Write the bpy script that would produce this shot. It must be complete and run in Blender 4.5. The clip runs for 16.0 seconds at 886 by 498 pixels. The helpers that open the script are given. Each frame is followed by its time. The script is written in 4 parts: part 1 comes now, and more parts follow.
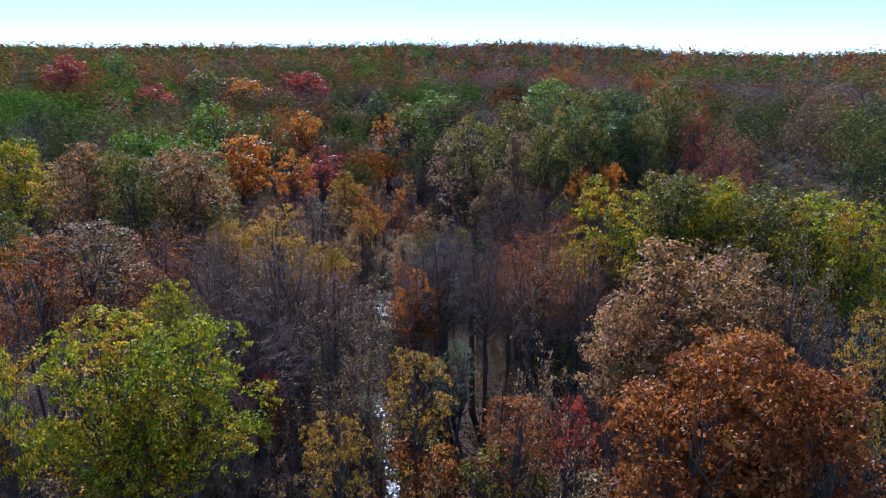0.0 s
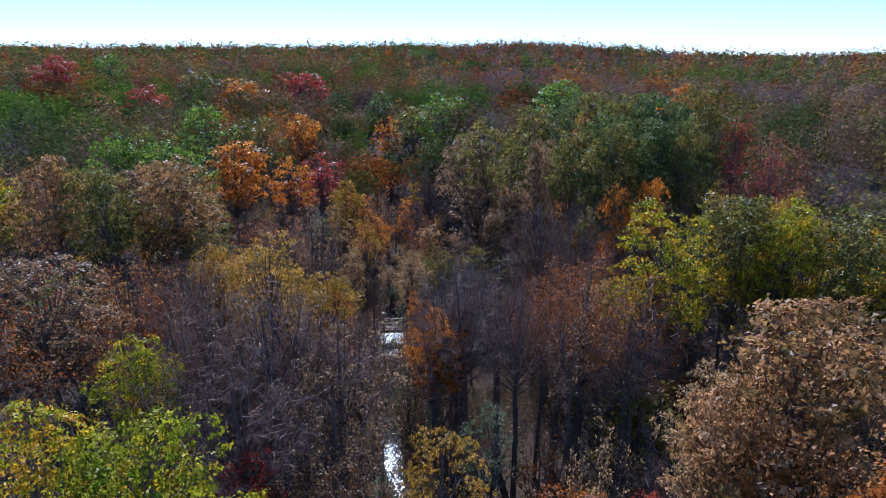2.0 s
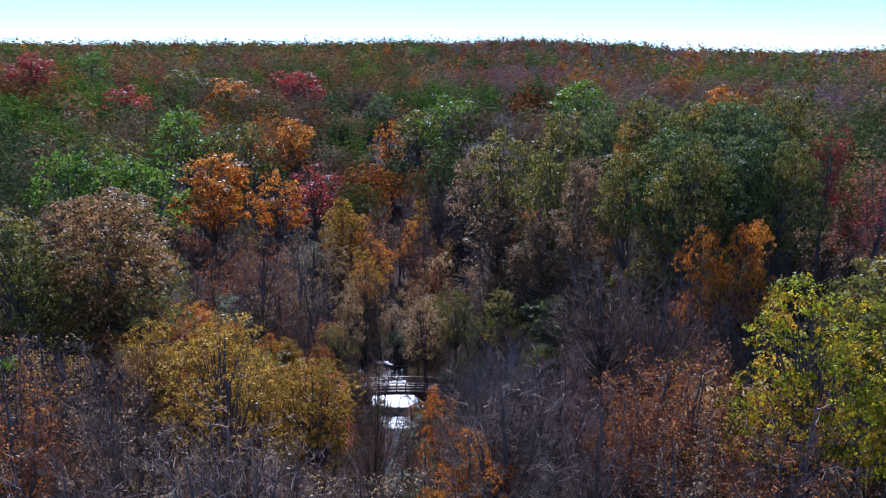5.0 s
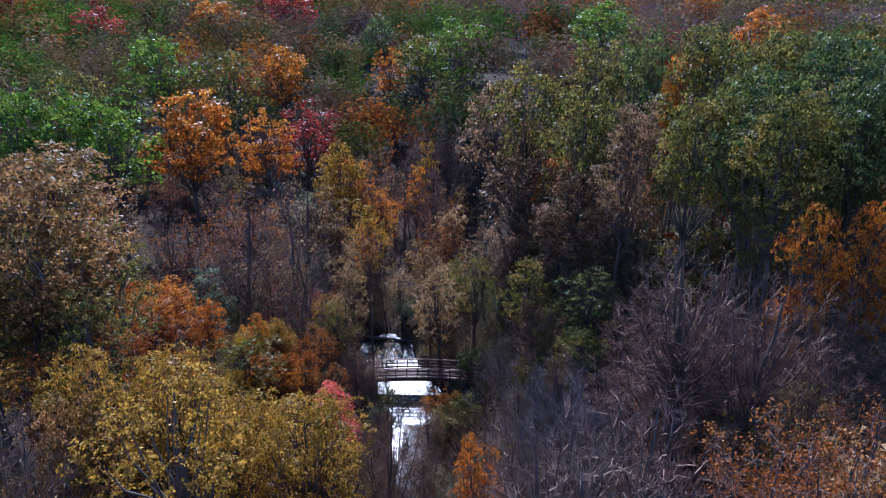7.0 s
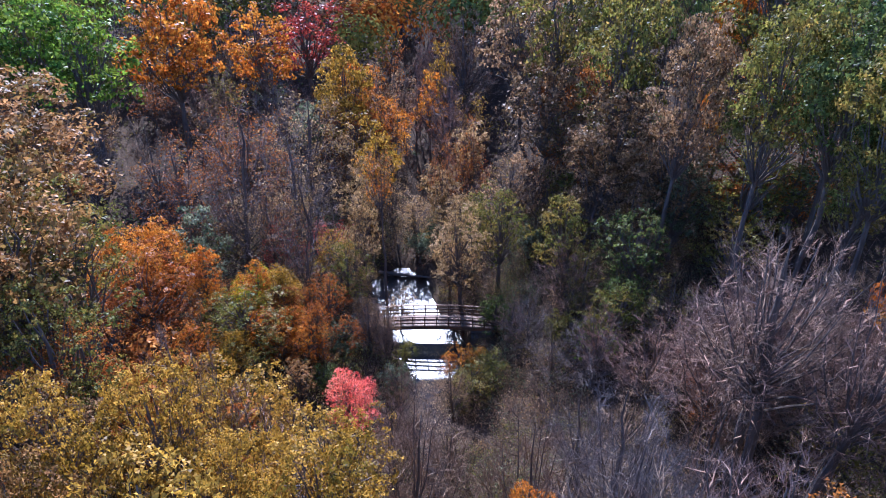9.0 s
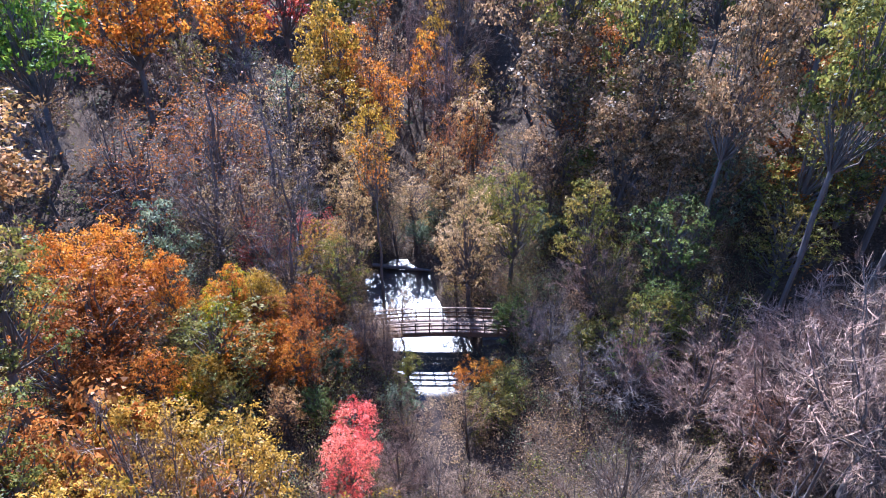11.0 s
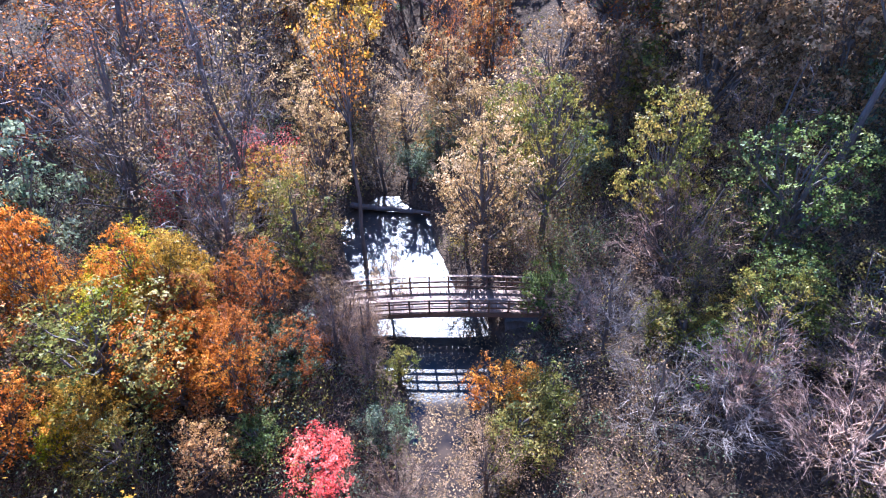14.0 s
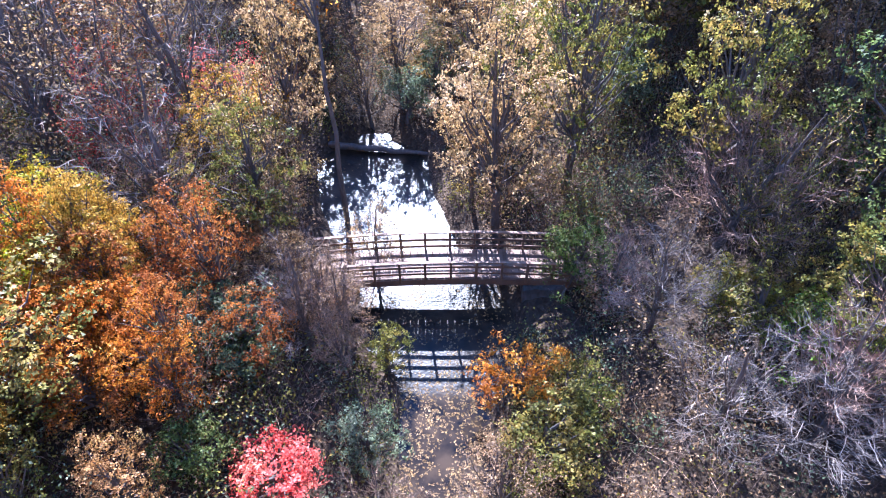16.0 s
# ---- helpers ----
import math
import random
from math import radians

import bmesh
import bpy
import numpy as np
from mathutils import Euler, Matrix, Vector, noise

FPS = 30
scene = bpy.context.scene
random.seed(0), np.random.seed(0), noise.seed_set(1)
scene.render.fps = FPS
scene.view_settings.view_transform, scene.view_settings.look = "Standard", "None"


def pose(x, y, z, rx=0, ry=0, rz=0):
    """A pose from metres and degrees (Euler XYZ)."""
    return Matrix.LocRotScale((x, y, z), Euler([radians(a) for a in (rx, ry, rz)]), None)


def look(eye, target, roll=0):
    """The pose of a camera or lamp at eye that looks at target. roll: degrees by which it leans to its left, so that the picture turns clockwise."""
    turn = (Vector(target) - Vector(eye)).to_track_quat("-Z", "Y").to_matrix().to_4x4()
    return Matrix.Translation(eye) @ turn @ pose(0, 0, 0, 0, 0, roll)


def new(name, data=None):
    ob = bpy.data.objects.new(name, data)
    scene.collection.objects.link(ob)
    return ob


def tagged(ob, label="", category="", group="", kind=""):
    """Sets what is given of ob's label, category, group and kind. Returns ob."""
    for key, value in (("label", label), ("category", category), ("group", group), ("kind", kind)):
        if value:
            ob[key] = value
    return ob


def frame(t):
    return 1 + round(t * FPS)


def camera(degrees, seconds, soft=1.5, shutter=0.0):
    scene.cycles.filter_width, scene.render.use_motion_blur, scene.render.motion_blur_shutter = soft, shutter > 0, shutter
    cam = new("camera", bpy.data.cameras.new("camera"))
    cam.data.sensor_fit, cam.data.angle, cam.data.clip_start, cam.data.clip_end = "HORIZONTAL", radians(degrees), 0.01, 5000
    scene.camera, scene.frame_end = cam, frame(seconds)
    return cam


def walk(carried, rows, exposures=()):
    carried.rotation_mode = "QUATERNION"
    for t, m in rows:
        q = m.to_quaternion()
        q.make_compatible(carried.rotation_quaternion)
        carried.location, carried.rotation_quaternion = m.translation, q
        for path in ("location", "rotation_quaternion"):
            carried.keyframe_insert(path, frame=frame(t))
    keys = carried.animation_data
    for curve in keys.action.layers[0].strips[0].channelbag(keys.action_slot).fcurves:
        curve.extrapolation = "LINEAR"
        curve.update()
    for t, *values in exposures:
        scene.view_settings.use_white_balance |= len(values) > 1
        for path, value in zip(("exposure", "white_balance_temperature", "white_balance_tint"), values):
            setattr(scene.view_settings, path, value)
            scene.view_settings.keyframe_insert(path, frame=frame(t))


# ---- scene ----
cam = camera(67.8, 16.0, soft=1.0)
PATH = [
    (0, (-0.40, 11.08, 39.79), (-0.71, 30.36, 34.48)),
    (0.5, (-1.04, 13.42, 39.81), (-1.35, 32.70, 34.49)),
    (1, (-1.59, 15.89, 39.84), (-1.89, 35.17, 34.53)),
    (1.5, (-2.05, 18.47, 39.91), (-2.35, 37.75, 34.60)),
    (2, (-2.58, 21.24, 40.01), (-2.85, 40.52, 34.70)),
    (2.5, (-3.09, 24.12, 40.11), (-3.33, 43.41, 34.81)),
    (3, (-3.66, 27.18, 40.25), (-3.85, 46.46, 34.95)),
    (3.5, (-4.10, 30.42, 40.38), (-4.30, 49.69, 35.05)),
    (4, (-4.38, 33.38, 40.66), (-4.60, 52.64, 35.29)),
    (4.2, (-4.48, 34.63, 40.71), (-4.71, 53.89, 35.34)),
    (6.3, (-6.43, 49.05, 39.88), (-6.64, 68.23, 34.20)),
    (6.5, (-6.68, 50.32, 40.02), (-6.87, 69.33, 33.81)),
    (7, (-7.28, 53.41, 40.40), (-7.42, 71.95, 32.91)),
    (7.5, (-7.71, 56.49, 40.78), (-7.86, 74.47, 32.01)),
    (8, (-8.29, 59.42, 41.10), (-8.40, 76.78, 31.15)),
    (8.5, (-8.74, 61.81, 41.24), (-8.90, 78.80, 30.69)),
    (9, (-9.09, 63.08, 41.29), (-9.32, 80.04, 30.69)),
    (9.2, (-9.23, 63.38, 41.20), (-9.47, 80.35, 30.61)),
    (11.3, (-11.04, 73.87, 38.63), (-10.76, 89.92, 26.70)),
    (11.5, (-11.05, 75.04, 38.17), (-10.77, 90.97, 26.09)),
    (12, (-11.04, 77.92, 36.97), (-10.78, 93.55, 24.49)),
    (12.5, (-11.06, 80.59, 35.71), (-10.80, 95.91, 22.85)),
    (13, (-11.09, 83.02, 34.24), (-10.84, 98.05, 21.04)),
    (13.5, (-11.10, 85.17, 32.67), (-10.85, 99.82, 19.06)),
    (14, (-11.08, 87.09, 31.17), (-10.83, 101.41, 17.22)),
    (14.5, (-11.05, 88.90, 29.59), (-10.80, 102.90, 15.32)),
    (15, (-11.02, 90.64, 27.94), (-10.78, 104.31, 13.34)),
    (15.5, (-10.99, 92.06, 26.46), (-10.75, 105.44, 11.60)),
    (16, (-10.97, 92.88, 25.28), (-10.74, 106.16, 10.33)),
]
walk(cam, [(t, look(eye, target)) for t, eye, target in PATH],
     exposures=[(0.0, 0.67, 4960, 17), (6.5, 0.70, 4780, 20), (9.0, 1.50, 4920, 22), (12.0, 2.37, 4900, 18), (16.0, 2.74, 4860, 20)])

# ---- sky and sun ----
SUN_EL, SUN_AZ = 38.0, 7.0          # degrees above the horizon, degrees left of straight upstream
world = bpy.data.worlds.new("world")
scene.world = world
world.use_nodes = True
wn = world.node_tree.nodes
sky = wn.new("ShaderNodeTexSky")
sky.sky_type, sky.sun_disc = "NISHITA", False
sky.sun_elevation, sky.sun_rotation = radians(SUN_EL), radians(-SUN_AZ)
sky.air_density, sky.dust_density, sky.ozone_density = 1.0, 0.0, 7.0
world.node_tree.links.new(sky.outputs[0], wn["Background"].inputs[0])
wn["Background"].inputs[1].default_value = 0.122
sun_data = bpy.data.lights.new("sun", "SUN")
sun_data.energy, sun_data.angle, sun_data.color = 5.0, radians(0.6), (1.0, 0.955, 0.875)
sun = new("sun", sun_data)
sun_way = Vector((-math.sin(radians(SUN_AZ)) * math.cos(radians(SUN_EL)), math.cos(radians(SUN_AZ)) * math.cos(radians(SUN_EL)), math.sin(radians(SUN_EL))))
sun.rotation_mode = "QUATERNION"
sun.rotation_quaternion = sun_way.to_track_quat("Z", "Y")

# ---- materials ----
def material(name):
    m = bpy.data.materials.new(name)
    m.use_nodes = True
    m.node_tree.nodes.clear()
    return m, m.node_tree.nodes, m.node_tree.links


def node(ns, kind, **values):
    n = ns.new("ShaderNode" + kind)
    for key, value in values.items():
        n.inputs[key].default_value = value
    return n


def ramp(ns, stops):
    n = ns.new("ShaderNodeValToRGB")
    while len(n.color_ramp.elements) < len(stops):
        n.color_ramp.elements.new(0.5)
    for e, (p, c) in zip(n.color_ramp.elements, stops):
        e.position, e.color = p, (*c, 1.0)
    return n


def leaf_material(name, colours, thin=0.45, gloss=0.16, vary=(0.36, 1.75), patches=0.42):
    """Leaves: every leaf takes a tone of its own out of the ramp, light comes through them."""
    m, ns, ln = material(name)
    geo, info = ns.new("ShaderNodeNewGeometry"), ns.new("ShaderNodeObjectInfo")
    patch = node(ns, "TexNoise", Scale=patches, Detail=2.0)
    spread = ns.new("ShaderNodeMapRange")
    spread.inputs["From Min"].default_value, spread.inputs["From Max"].default_value = 0.3, 0.7
    spread.inputs["To Min"].default_value, spread.inputs["To Max"].default_value = -0.12, 0.62
    ln.new(geo.outputs["Position"], patch.inputs["Vector"])
    ln.new(patch.outputs[0], spread.inputs["Value"])
    part_r = ns.new("ShaderNodeMath")
    part_r.operation = "MULTIPLY_ADD"
    part_r.inputs[1].default_value = 0.38
    ln.new(geo.outputs["Random Per Island"], part_r.inputs[0])
    ln.new(spread.outputs[0], part_r.inputs[2])
    add = ns.new("ShaderNodeMath")
    add.operation = "MULTIPLY_ADD"
    add.inputs[1].default_value = 0.16
    ln.new(info.outputs["Random"], add.inputs[0])
    ln.new(part_r.outputs[0], add.inputs[2])
    n = len(colours)
    r = ramp(ns, [(k / (n - 1), c) for k, c in enumerate(colours)])
    ln.new(add.outputs[0], r.inputs[0])
    hsv = ns.new("ShaderNodeHueSaturation")
    val = ns.new("ShaderNodeMapRange")
    val.inputs["To Min"].default_value, val.inputs["To Max"].default_value = vary
    wn_ = ns.new("ShaderNodeTexWhiteNoise")
    wn_.noise_dimensions = "1D"
    ln.new(geo.outputs["Random Per Island"], wn_.inputs["W"])
    ln.new(wn_.outputs["Value"], val.inputs["Value"])
    ln.new(val.outputs[0], hsv.inputs["Value"])
    ln.new(r.outputs[0], hsv.inputs["Color"])
    b = node(ns, "BsdfPrincipled", Roughness=0.48)
    b.inputs["Specular IOR Level"].default_value = gloss
    tr = ns.new("ShaderNodeBsdfTranslucent")
    mix = node(ns, "MixShader", Fac=thin)
    out = ns.new("ShaderNodeOutputMaterial")
    ln.new(hsv.outputs[0], b.inputs["Base Color"])
    ln.new(hsv.outputs[0], tr.inputs[0])
    ln.new(b.outputs[0], mix.inputs[1])
    ln.new(tr.outputs[0], mix.inputs[2])
    ln.new(mix.outputs[0], out.inputs[0])
    return m


TINTS = {
    "green": [(0.06, 0.11, 0.012), (0.12, 0.19, 0.018), (0.24, 0.27, 0.03)],
    "dark_green": [(0.055, 0.08, 0.02), (0.105, 0.13, 0.03), (0.19, 0.185, 0.055)],
    "olive": [(0.075, 0.09, 0.016), (0.16, 0.14, 0.026), (0.30, 0.185, 0.04)],
    "yellow_green": [(0.11, 0.16, 0.006), (0.30, 0.28, 0.008), (0.60, 0.27, 0.012)],
    "gold": [(0.16, 0.115, 0.014), (0.34, 0.185, 0.02), (0.50, 0.29, 0.045)],
    "orange": [(0.30, 0.07, 0.012), (0.48, 0.16, 0.015), (0.60, 0.29, 0.03)],
    "rust": [(0.16, 0.045, 0.014), (0.31, 0.098, 0.018), (0.43, 0.185, 0.038)],
    "brown": [(0.11, 0.075, 0.032), (0.23, 0.135, 0.062), (0.37, 0.22, 0.11)],
    "tan": [(0.17, 0.11, 0.035), (0.33, 0.20, 0.078), (0.50, 0.33, 0.16)],
    "bronze": [(0.12, 0.10, 0.02), (0.30, 0.15, 0.045), (0.48, 0.26, 0.11)],
    "mauve": [(0.16, 0.105, 0.095), (0.235, 0.15, 0.135), (0.30, 0.205, 0.18)],
    "red": [(0.20, 0.03, 0.025), (0.36, 0.055, 0.035), (0.46, 0.13, 0.05)],
    "crimson": [(0.50, 0.045, 0.042), (0.68, 0.115, 0.08), (0.77, 0.28, 0.17)],
    "grey_green": [(0.06, 0.085, 0.04), (0.12, 0.14, 0.07), (0.22, 0.22, 0.13)],
}
LEAVES = {k: leaf_material("leaves_" + k, c) for k, c in TINTS.items()}
# far tints mixed a tenth towards grey-brown: distance haze put into the leaf colour
FAR_LEAVES = {k: leaf_material("far_leaves_" + k, [tuple(0.9 * v + 0.1 * d for v, d in zip(t, (0.13, 0.10, 0.075))) for t in c], thin=0.14, gloss=0.0, vary=(0.7, 1.3), patches=0.11) for k, c in TINTS.items()}


def bark_material(name, dark, light, vary=None):
    m, ns, ln = material(name)
    tc = ns.new("ShaderNodeTexCoord")
    mp = ns.new("ShaderNodeMapping")
    mp.inputs["Scale"].default_value = (1.0, 1.0, 0.25)
    ln.new(tc.outputs["Object"], mp.inputs[0])
    fine = node(ns, "TexNoise", Scale=9.0, Detail=6.0)
    wide = node(ns, "TexNoise", Scale=0.7, Detail=2.0)
    ln.new(mp.outputs[0], fine.inputs["Vector"])
    ln.new(tc.outputs["Object"], wide.inputs["Vector"])
    mul = ns.new("ShaderNodeMath")
    mul.operation = "MULTIPLY_ADD"
    mul.inputs[1].default_value = 0.5
    ln.new(wide.outputs[0], mul.inputs[0])
    half = ns.new("ShaderNodeMath")
    half.operation = "MULTIPLY"
    half.inputs[1].default_value = 0.5
    ln.new(fine.outputs[0], half.inputs[0])
    ln.new(half.outputs[0], mul.inputs[2])
    r = ramp(ns, [(0.3, dark), (0.7, light)])
    ln.new(mul.outputs[0], r.inputs[0])
    b = node(ns, "BsdfPrincipled", Roughness=0.9)
    b.inputs["Specular IOR Level"].default_value = 0.2
    bump = node(ns, "Bump", Strength=0.5, Distance=0.02)
    out = ns.new("ShaderNodeOutputMaterial")
    ln.new(fine.outputs[0], bump.inputs["Height"])
    ln.new(bump.outputs[0], b.inputs["Normal"])
    ln.new(r.outputs[0], b.inputs["Base Color"])
    if vary:
        geo, val, hsv = ns.new("ShaderNodeNewGeometry"), ns.new("ShaderNodeMapRange"), ns.new("ShaderNodeHueSaturation")
        val.inputs["To Min"].default_value, val.inputs["To Max"].default_value = vary
        ln.new(geo.outputs["Random Per Island"], val.inputs["Value"])
        ln.new(val.outputs[0], hsv.inputs["Value"])
        ln.new(r.outputs[0], hsv.inputs["Color"])
        ln.new(hsv.outputs[0], b.inputs["Base Color"])
    ln.new(b.outputs[0], out.inputs[0])
    return m


BARK = bark_material("bark", (0.062, 0.048, 0.039), (0.165, 0.132, 0.11))
TWIG = bark_material("twigs_grey", (0.19, 0.12, 0.07), (0.34, 0.23, 0.155), (0.3, 1.5))
TWIG_PALE = bark_material("twigs_pale", (0.16, 0.118, 0.094), (0.25, 0.205, 0.172), (0.35, 1.6))
TWIG_MAUVE = bark_material("twigs_mauve", (0.22, 0.122, 0.075), (0.38, 0.25, 0.185), (0.3, 1.5))

# ---- ground ----
def smooth(a, b, v):
    v = min(1.0, max(0.0, (v - a) / (b - a)))
    return v * v * (3 - 2 * v)


WATER = 1.0


def stream_x(y):
    """Middle of the stream at y."""
    return -10.6 + 5.2 * smooth(100, 55, y) - 3.8 * smooth(107, 121, y) + 1.4 * smooth(123, 136, y) + 6 * smooth(45, 0, y) - 14 * smooth(145, 260, y)


def stream_half(y):
    return 0.55 + 0.35 * smooth(76, 84, y) + 0.8 * smooth(96, 104, y) + 1.3 * smooth(106, 110, y) * smooth(115, 111.5, y) + 0.5 * smooth(107, 110, y) * smooth(123, 121, y) + 0.7 * smooth(113, 116, y) * smooth(123, 121, y) + 0.7 * smooth(61, 58.5, y) * smooth(53.5, 56, y) - 1.5 * smooth(121.3, 124.5, y)


def ground(x, y):
    d = abs(x - stream_x(y)) - stream_half(y)
    near = smooth(260, 150, y)
    bank = -0.7 + 1.6 * smooth(-0.6, 1.1, d) + 1.6 * smooth(1.5, 16, d) + 0.03 * max(0.0, d - 10)
    z = WATER + bank * near + (1 - near) * 2.0
    z += 9.0 * smooth(4, 34, x + 0.35 * (y - 112)) * smooth(85, 120, y) * smooth(430, 220, y)
    z += 4.5 * smooth(-25, -70, x) * smooth(90, 170, y)
    z += 20.0 * smooth(150, 430, y) + 25.0 * smooth(430, 1000, y)
    z += 12.0 * math.exp(-((x - 80) / 150) ** 2) * smooth(600, 1050, y) - 6.0 * smooth(200, 420, x) * smooth(300, 900, y) + 14.0 * smooth(520, 800, x) * smooth(700, 1050, y)
    z += 0.35 * noise.noise((x * 0.08, y * 0.08, 0)) * smooth(0.0, 4.0, d) + 1.6 * noise.noise((x * 0.012, y * 0.012, 3.0)) * smooth(120, 300, y)
    return z


def litter_material():
    m, ns, ln = material("leaf_litter")
    tc = ns.new("ShaderNodeTexCoord")
    big = node(ns, "TexNoise", Scale=0.18, Detail=4.0)
    vor = node(ns, "TexVoronoi", Scale=7.0)
    fine = node(ns, "TexNoise", Scale=3.0, Detail=8.0)
    for n in (big, vor, fine):
        ln.new(tc.outputs["Object"], n.inputs["Vector"])
    r1 = ramp(ns, [(0.35, (0.03, 0.021, 0.015)), (0.5, (0.055, 0.037, 0.025)), (0.65, (0.085, 0.057, 0.037))])
    r2 = ramp(ns, [(0.1, (0.02, 0.014, 0.01)), (0.5, (0.055, 0.036, 0.022)), (0.9, (0.11, 0.072, 0.044))])
    ln.new(big.outputs[0], r1.inputs[0])
    ln.new(vor.outputs["Color"], r2.inputs[0])
    mix = ns.new("ShaderNodeMix")
    mix.data_type = "RGBA"
    ln.new(fine.outputs[0], mix.inputs["Factor"])
    ln.new(r1.outputs[0], mix.inputs["A"])
    ln.new(r2.outputs[0], mix.inputs["B"])
    b = node(ns, "BsdfPrincipled", Roughness=0.95)
    b.inputs["Specular IOR Level"].default_value = 0.1
    bump = node(ns, "Bump", Strength=0.8, Distance=0.08)
    out = ns.new("ShaderNodeOutputMaterial")
    ln.new(vor.outputs["Distance"], bump.inputs["Height"])
    ln.new(bump.outputs[0], b.inputs["Normal"])
    ln.new(mix.outputs["Result"], b.inputs["Base Color"])
    ln.new(b.outputs[0], out.inputs[0])
    return m


LITTER = litter_material()


def mesh_object(name, verts, faces, materials, parent=None, label="", smooth_shade=False):
    me = bpy.data.meshes.new(name)
    me.from_pydata(verts, [], faces)
    for m in materials:
        me.materials.append(m)
    if smooth_shade:
        me.polygons.foreach_set("use_smooth", [True] * len(me.polygons))
    ob = new(name, me)
    if parent:
        ob.parent = parent
    if label:
        ob["label"] = label
    return ob


def lay_ground():
    xs = [-1800, -1200, -800, -550, -400, -300, -230, -180, -140, -110, -90] + [-80 + 2 * k for k in range(20)] + [-40 + 0.75 * k for k in range(85)]
    xs += [24 + 2 * k for k in range(24)] + [74, 85, 100, 125, 155, 200, 260, 340, 440, 560, 800, 1200, 1800]
    ys = [-300, -150, -80, -40, -20] + [-10 + 2 * k for k in range(25)] + [40 + 0.8 * k for k in range(125)] + [142 + 4 * k for k in range(20)]
    ys += [230, 250, 280, 310, 350, 390, 430, 480, 540, 610, 700, 800, 900, 1000, 1100, 1250, 1500, 2000, 3000]
    verts = [(x, y, ground(x, y)) for y in ys for x in xs]
    w = len(xs)
    faces = [(j * w + i, j * w + i + 1, (j + 1) * w + i + 1, (j + 1) * w + i) for j in range(len(ys) - 1) for i in range(w - 1)]
    ob = mesh_object("ground", verts, faces, [LITTER], smooth_shade=True)
    tagged(ob, "forest floor covered in brown leaf litter", "ground", kind="structure")


lay_ground()


def water_material():
    m, ns, ln = material("stream_water")
    tc = ns.new("ShaderNodeTexCoord")
    n1 = node(ns, "TexNoise", Scale=2.2, Detail=3.0)
    n2 = node(ns, "TexNoise", Scale=9.0, Detail=2.0)
    for n in (n1, n2):
        ln.new(tc.outputs["Object"], n.inputs["Vector"])
    add = ns.new("ShaderNodeMath")
    ln.new(n1.outputs[0], add.inputs[0])
    ln.new(n2.outputs[0], add.inputs[1])
    bump = node(ns, "Bump", Distance=0.05)
    ln.new(add.outputs[0], bump.inputs["Height"])
    # calm and leaf-strewn below the bridge, rippled by the current above it
    b = node(ns, "BsdfPrincipled", IOR=1.33)
    where = ns.new("ShaderNodeSeparateXYZ")
    rippled = ns.new("ShaderNodeMapRange")
    rippled.inputs["From Min"].default_value, rippled.inputs["From Max"].default_value = 105.8, 106.8
    rippled.inputs["To Min"].default_value, rippled.inputs["To Max"].default_value = 0.05, 0.33
    ln.new(tc.outputs["Object"], where.inputs[0])
    ln.new(where.outputs["Y"], rippled.inputs["Value"])
    riffle = ns.new("ShaderNodeMapRange")
    riffle.inputs["From Min"].default_value, riffle.inputs["From Max"].default_value = 80.0, 87.0
    riffle.inputs["To Min"].default_value, riffle.inputs["To Max"].default_value = 0.2, 0.05
    ln.new(where.outputs["Y"], riffle.inputs["Value"])
    both = ns.new("ShaderNodeMath")
    both.operation = "MAXIMUM"
    ln.new(rippled.outputs[0], both.inputs[0])
    ln.new(riffle.outputs[0], both.inputs[1])
    ln.new(both.outputs[0], b.inputs["Roughness"])
    ln.new(both.outputs[0], bump.inputs["Strength"])
    bed = node(ns, "TexNoise", Scale=1.3, Detail=6.0)
    ln.new(tc.outputs["Object"], bed.inputs["Vector"])
    silt = ramp(ns, [(0.36, (0.008, 0.006, 0.004)), (0.66, (0.05, 0.032, 0.018))])
    ln.new(bed.outputs[0], silt.inputs[0])
    ln.new(silt.outputs[0], b.inputs["Base Color"])
    out = ns.new("ShaderNodeOutputMaterial")
    ln.new(bump.outputs[0], b.inputs["Normal"])
    ln.new(b.outputs[0], out.inputs[0])
    return m


def lay_water():
    verts, faces = [], []
    ys = [20 + 1.5 * k for k in range(70)]
    for k, y in enumerate(ys):
        for s in (-1, 0, 1):
            verts.append((stream_x(y) + s * (stream_half(y) + 0.6), y, WATER))
        if k:
            a = 3 * k
            faces += [(a - 3, a - 2, a + 1, a), (a - 2, a - 1, a + 2, a + 1)]
    ob = mesh_object("stream", verts, faces, [water_material()])
    tagged(ob, "narrow dark stream glittering in the sun", "stream", kind="structure")


lay_water()

# ---- trees ----
rng = np.random.default_rng(7)


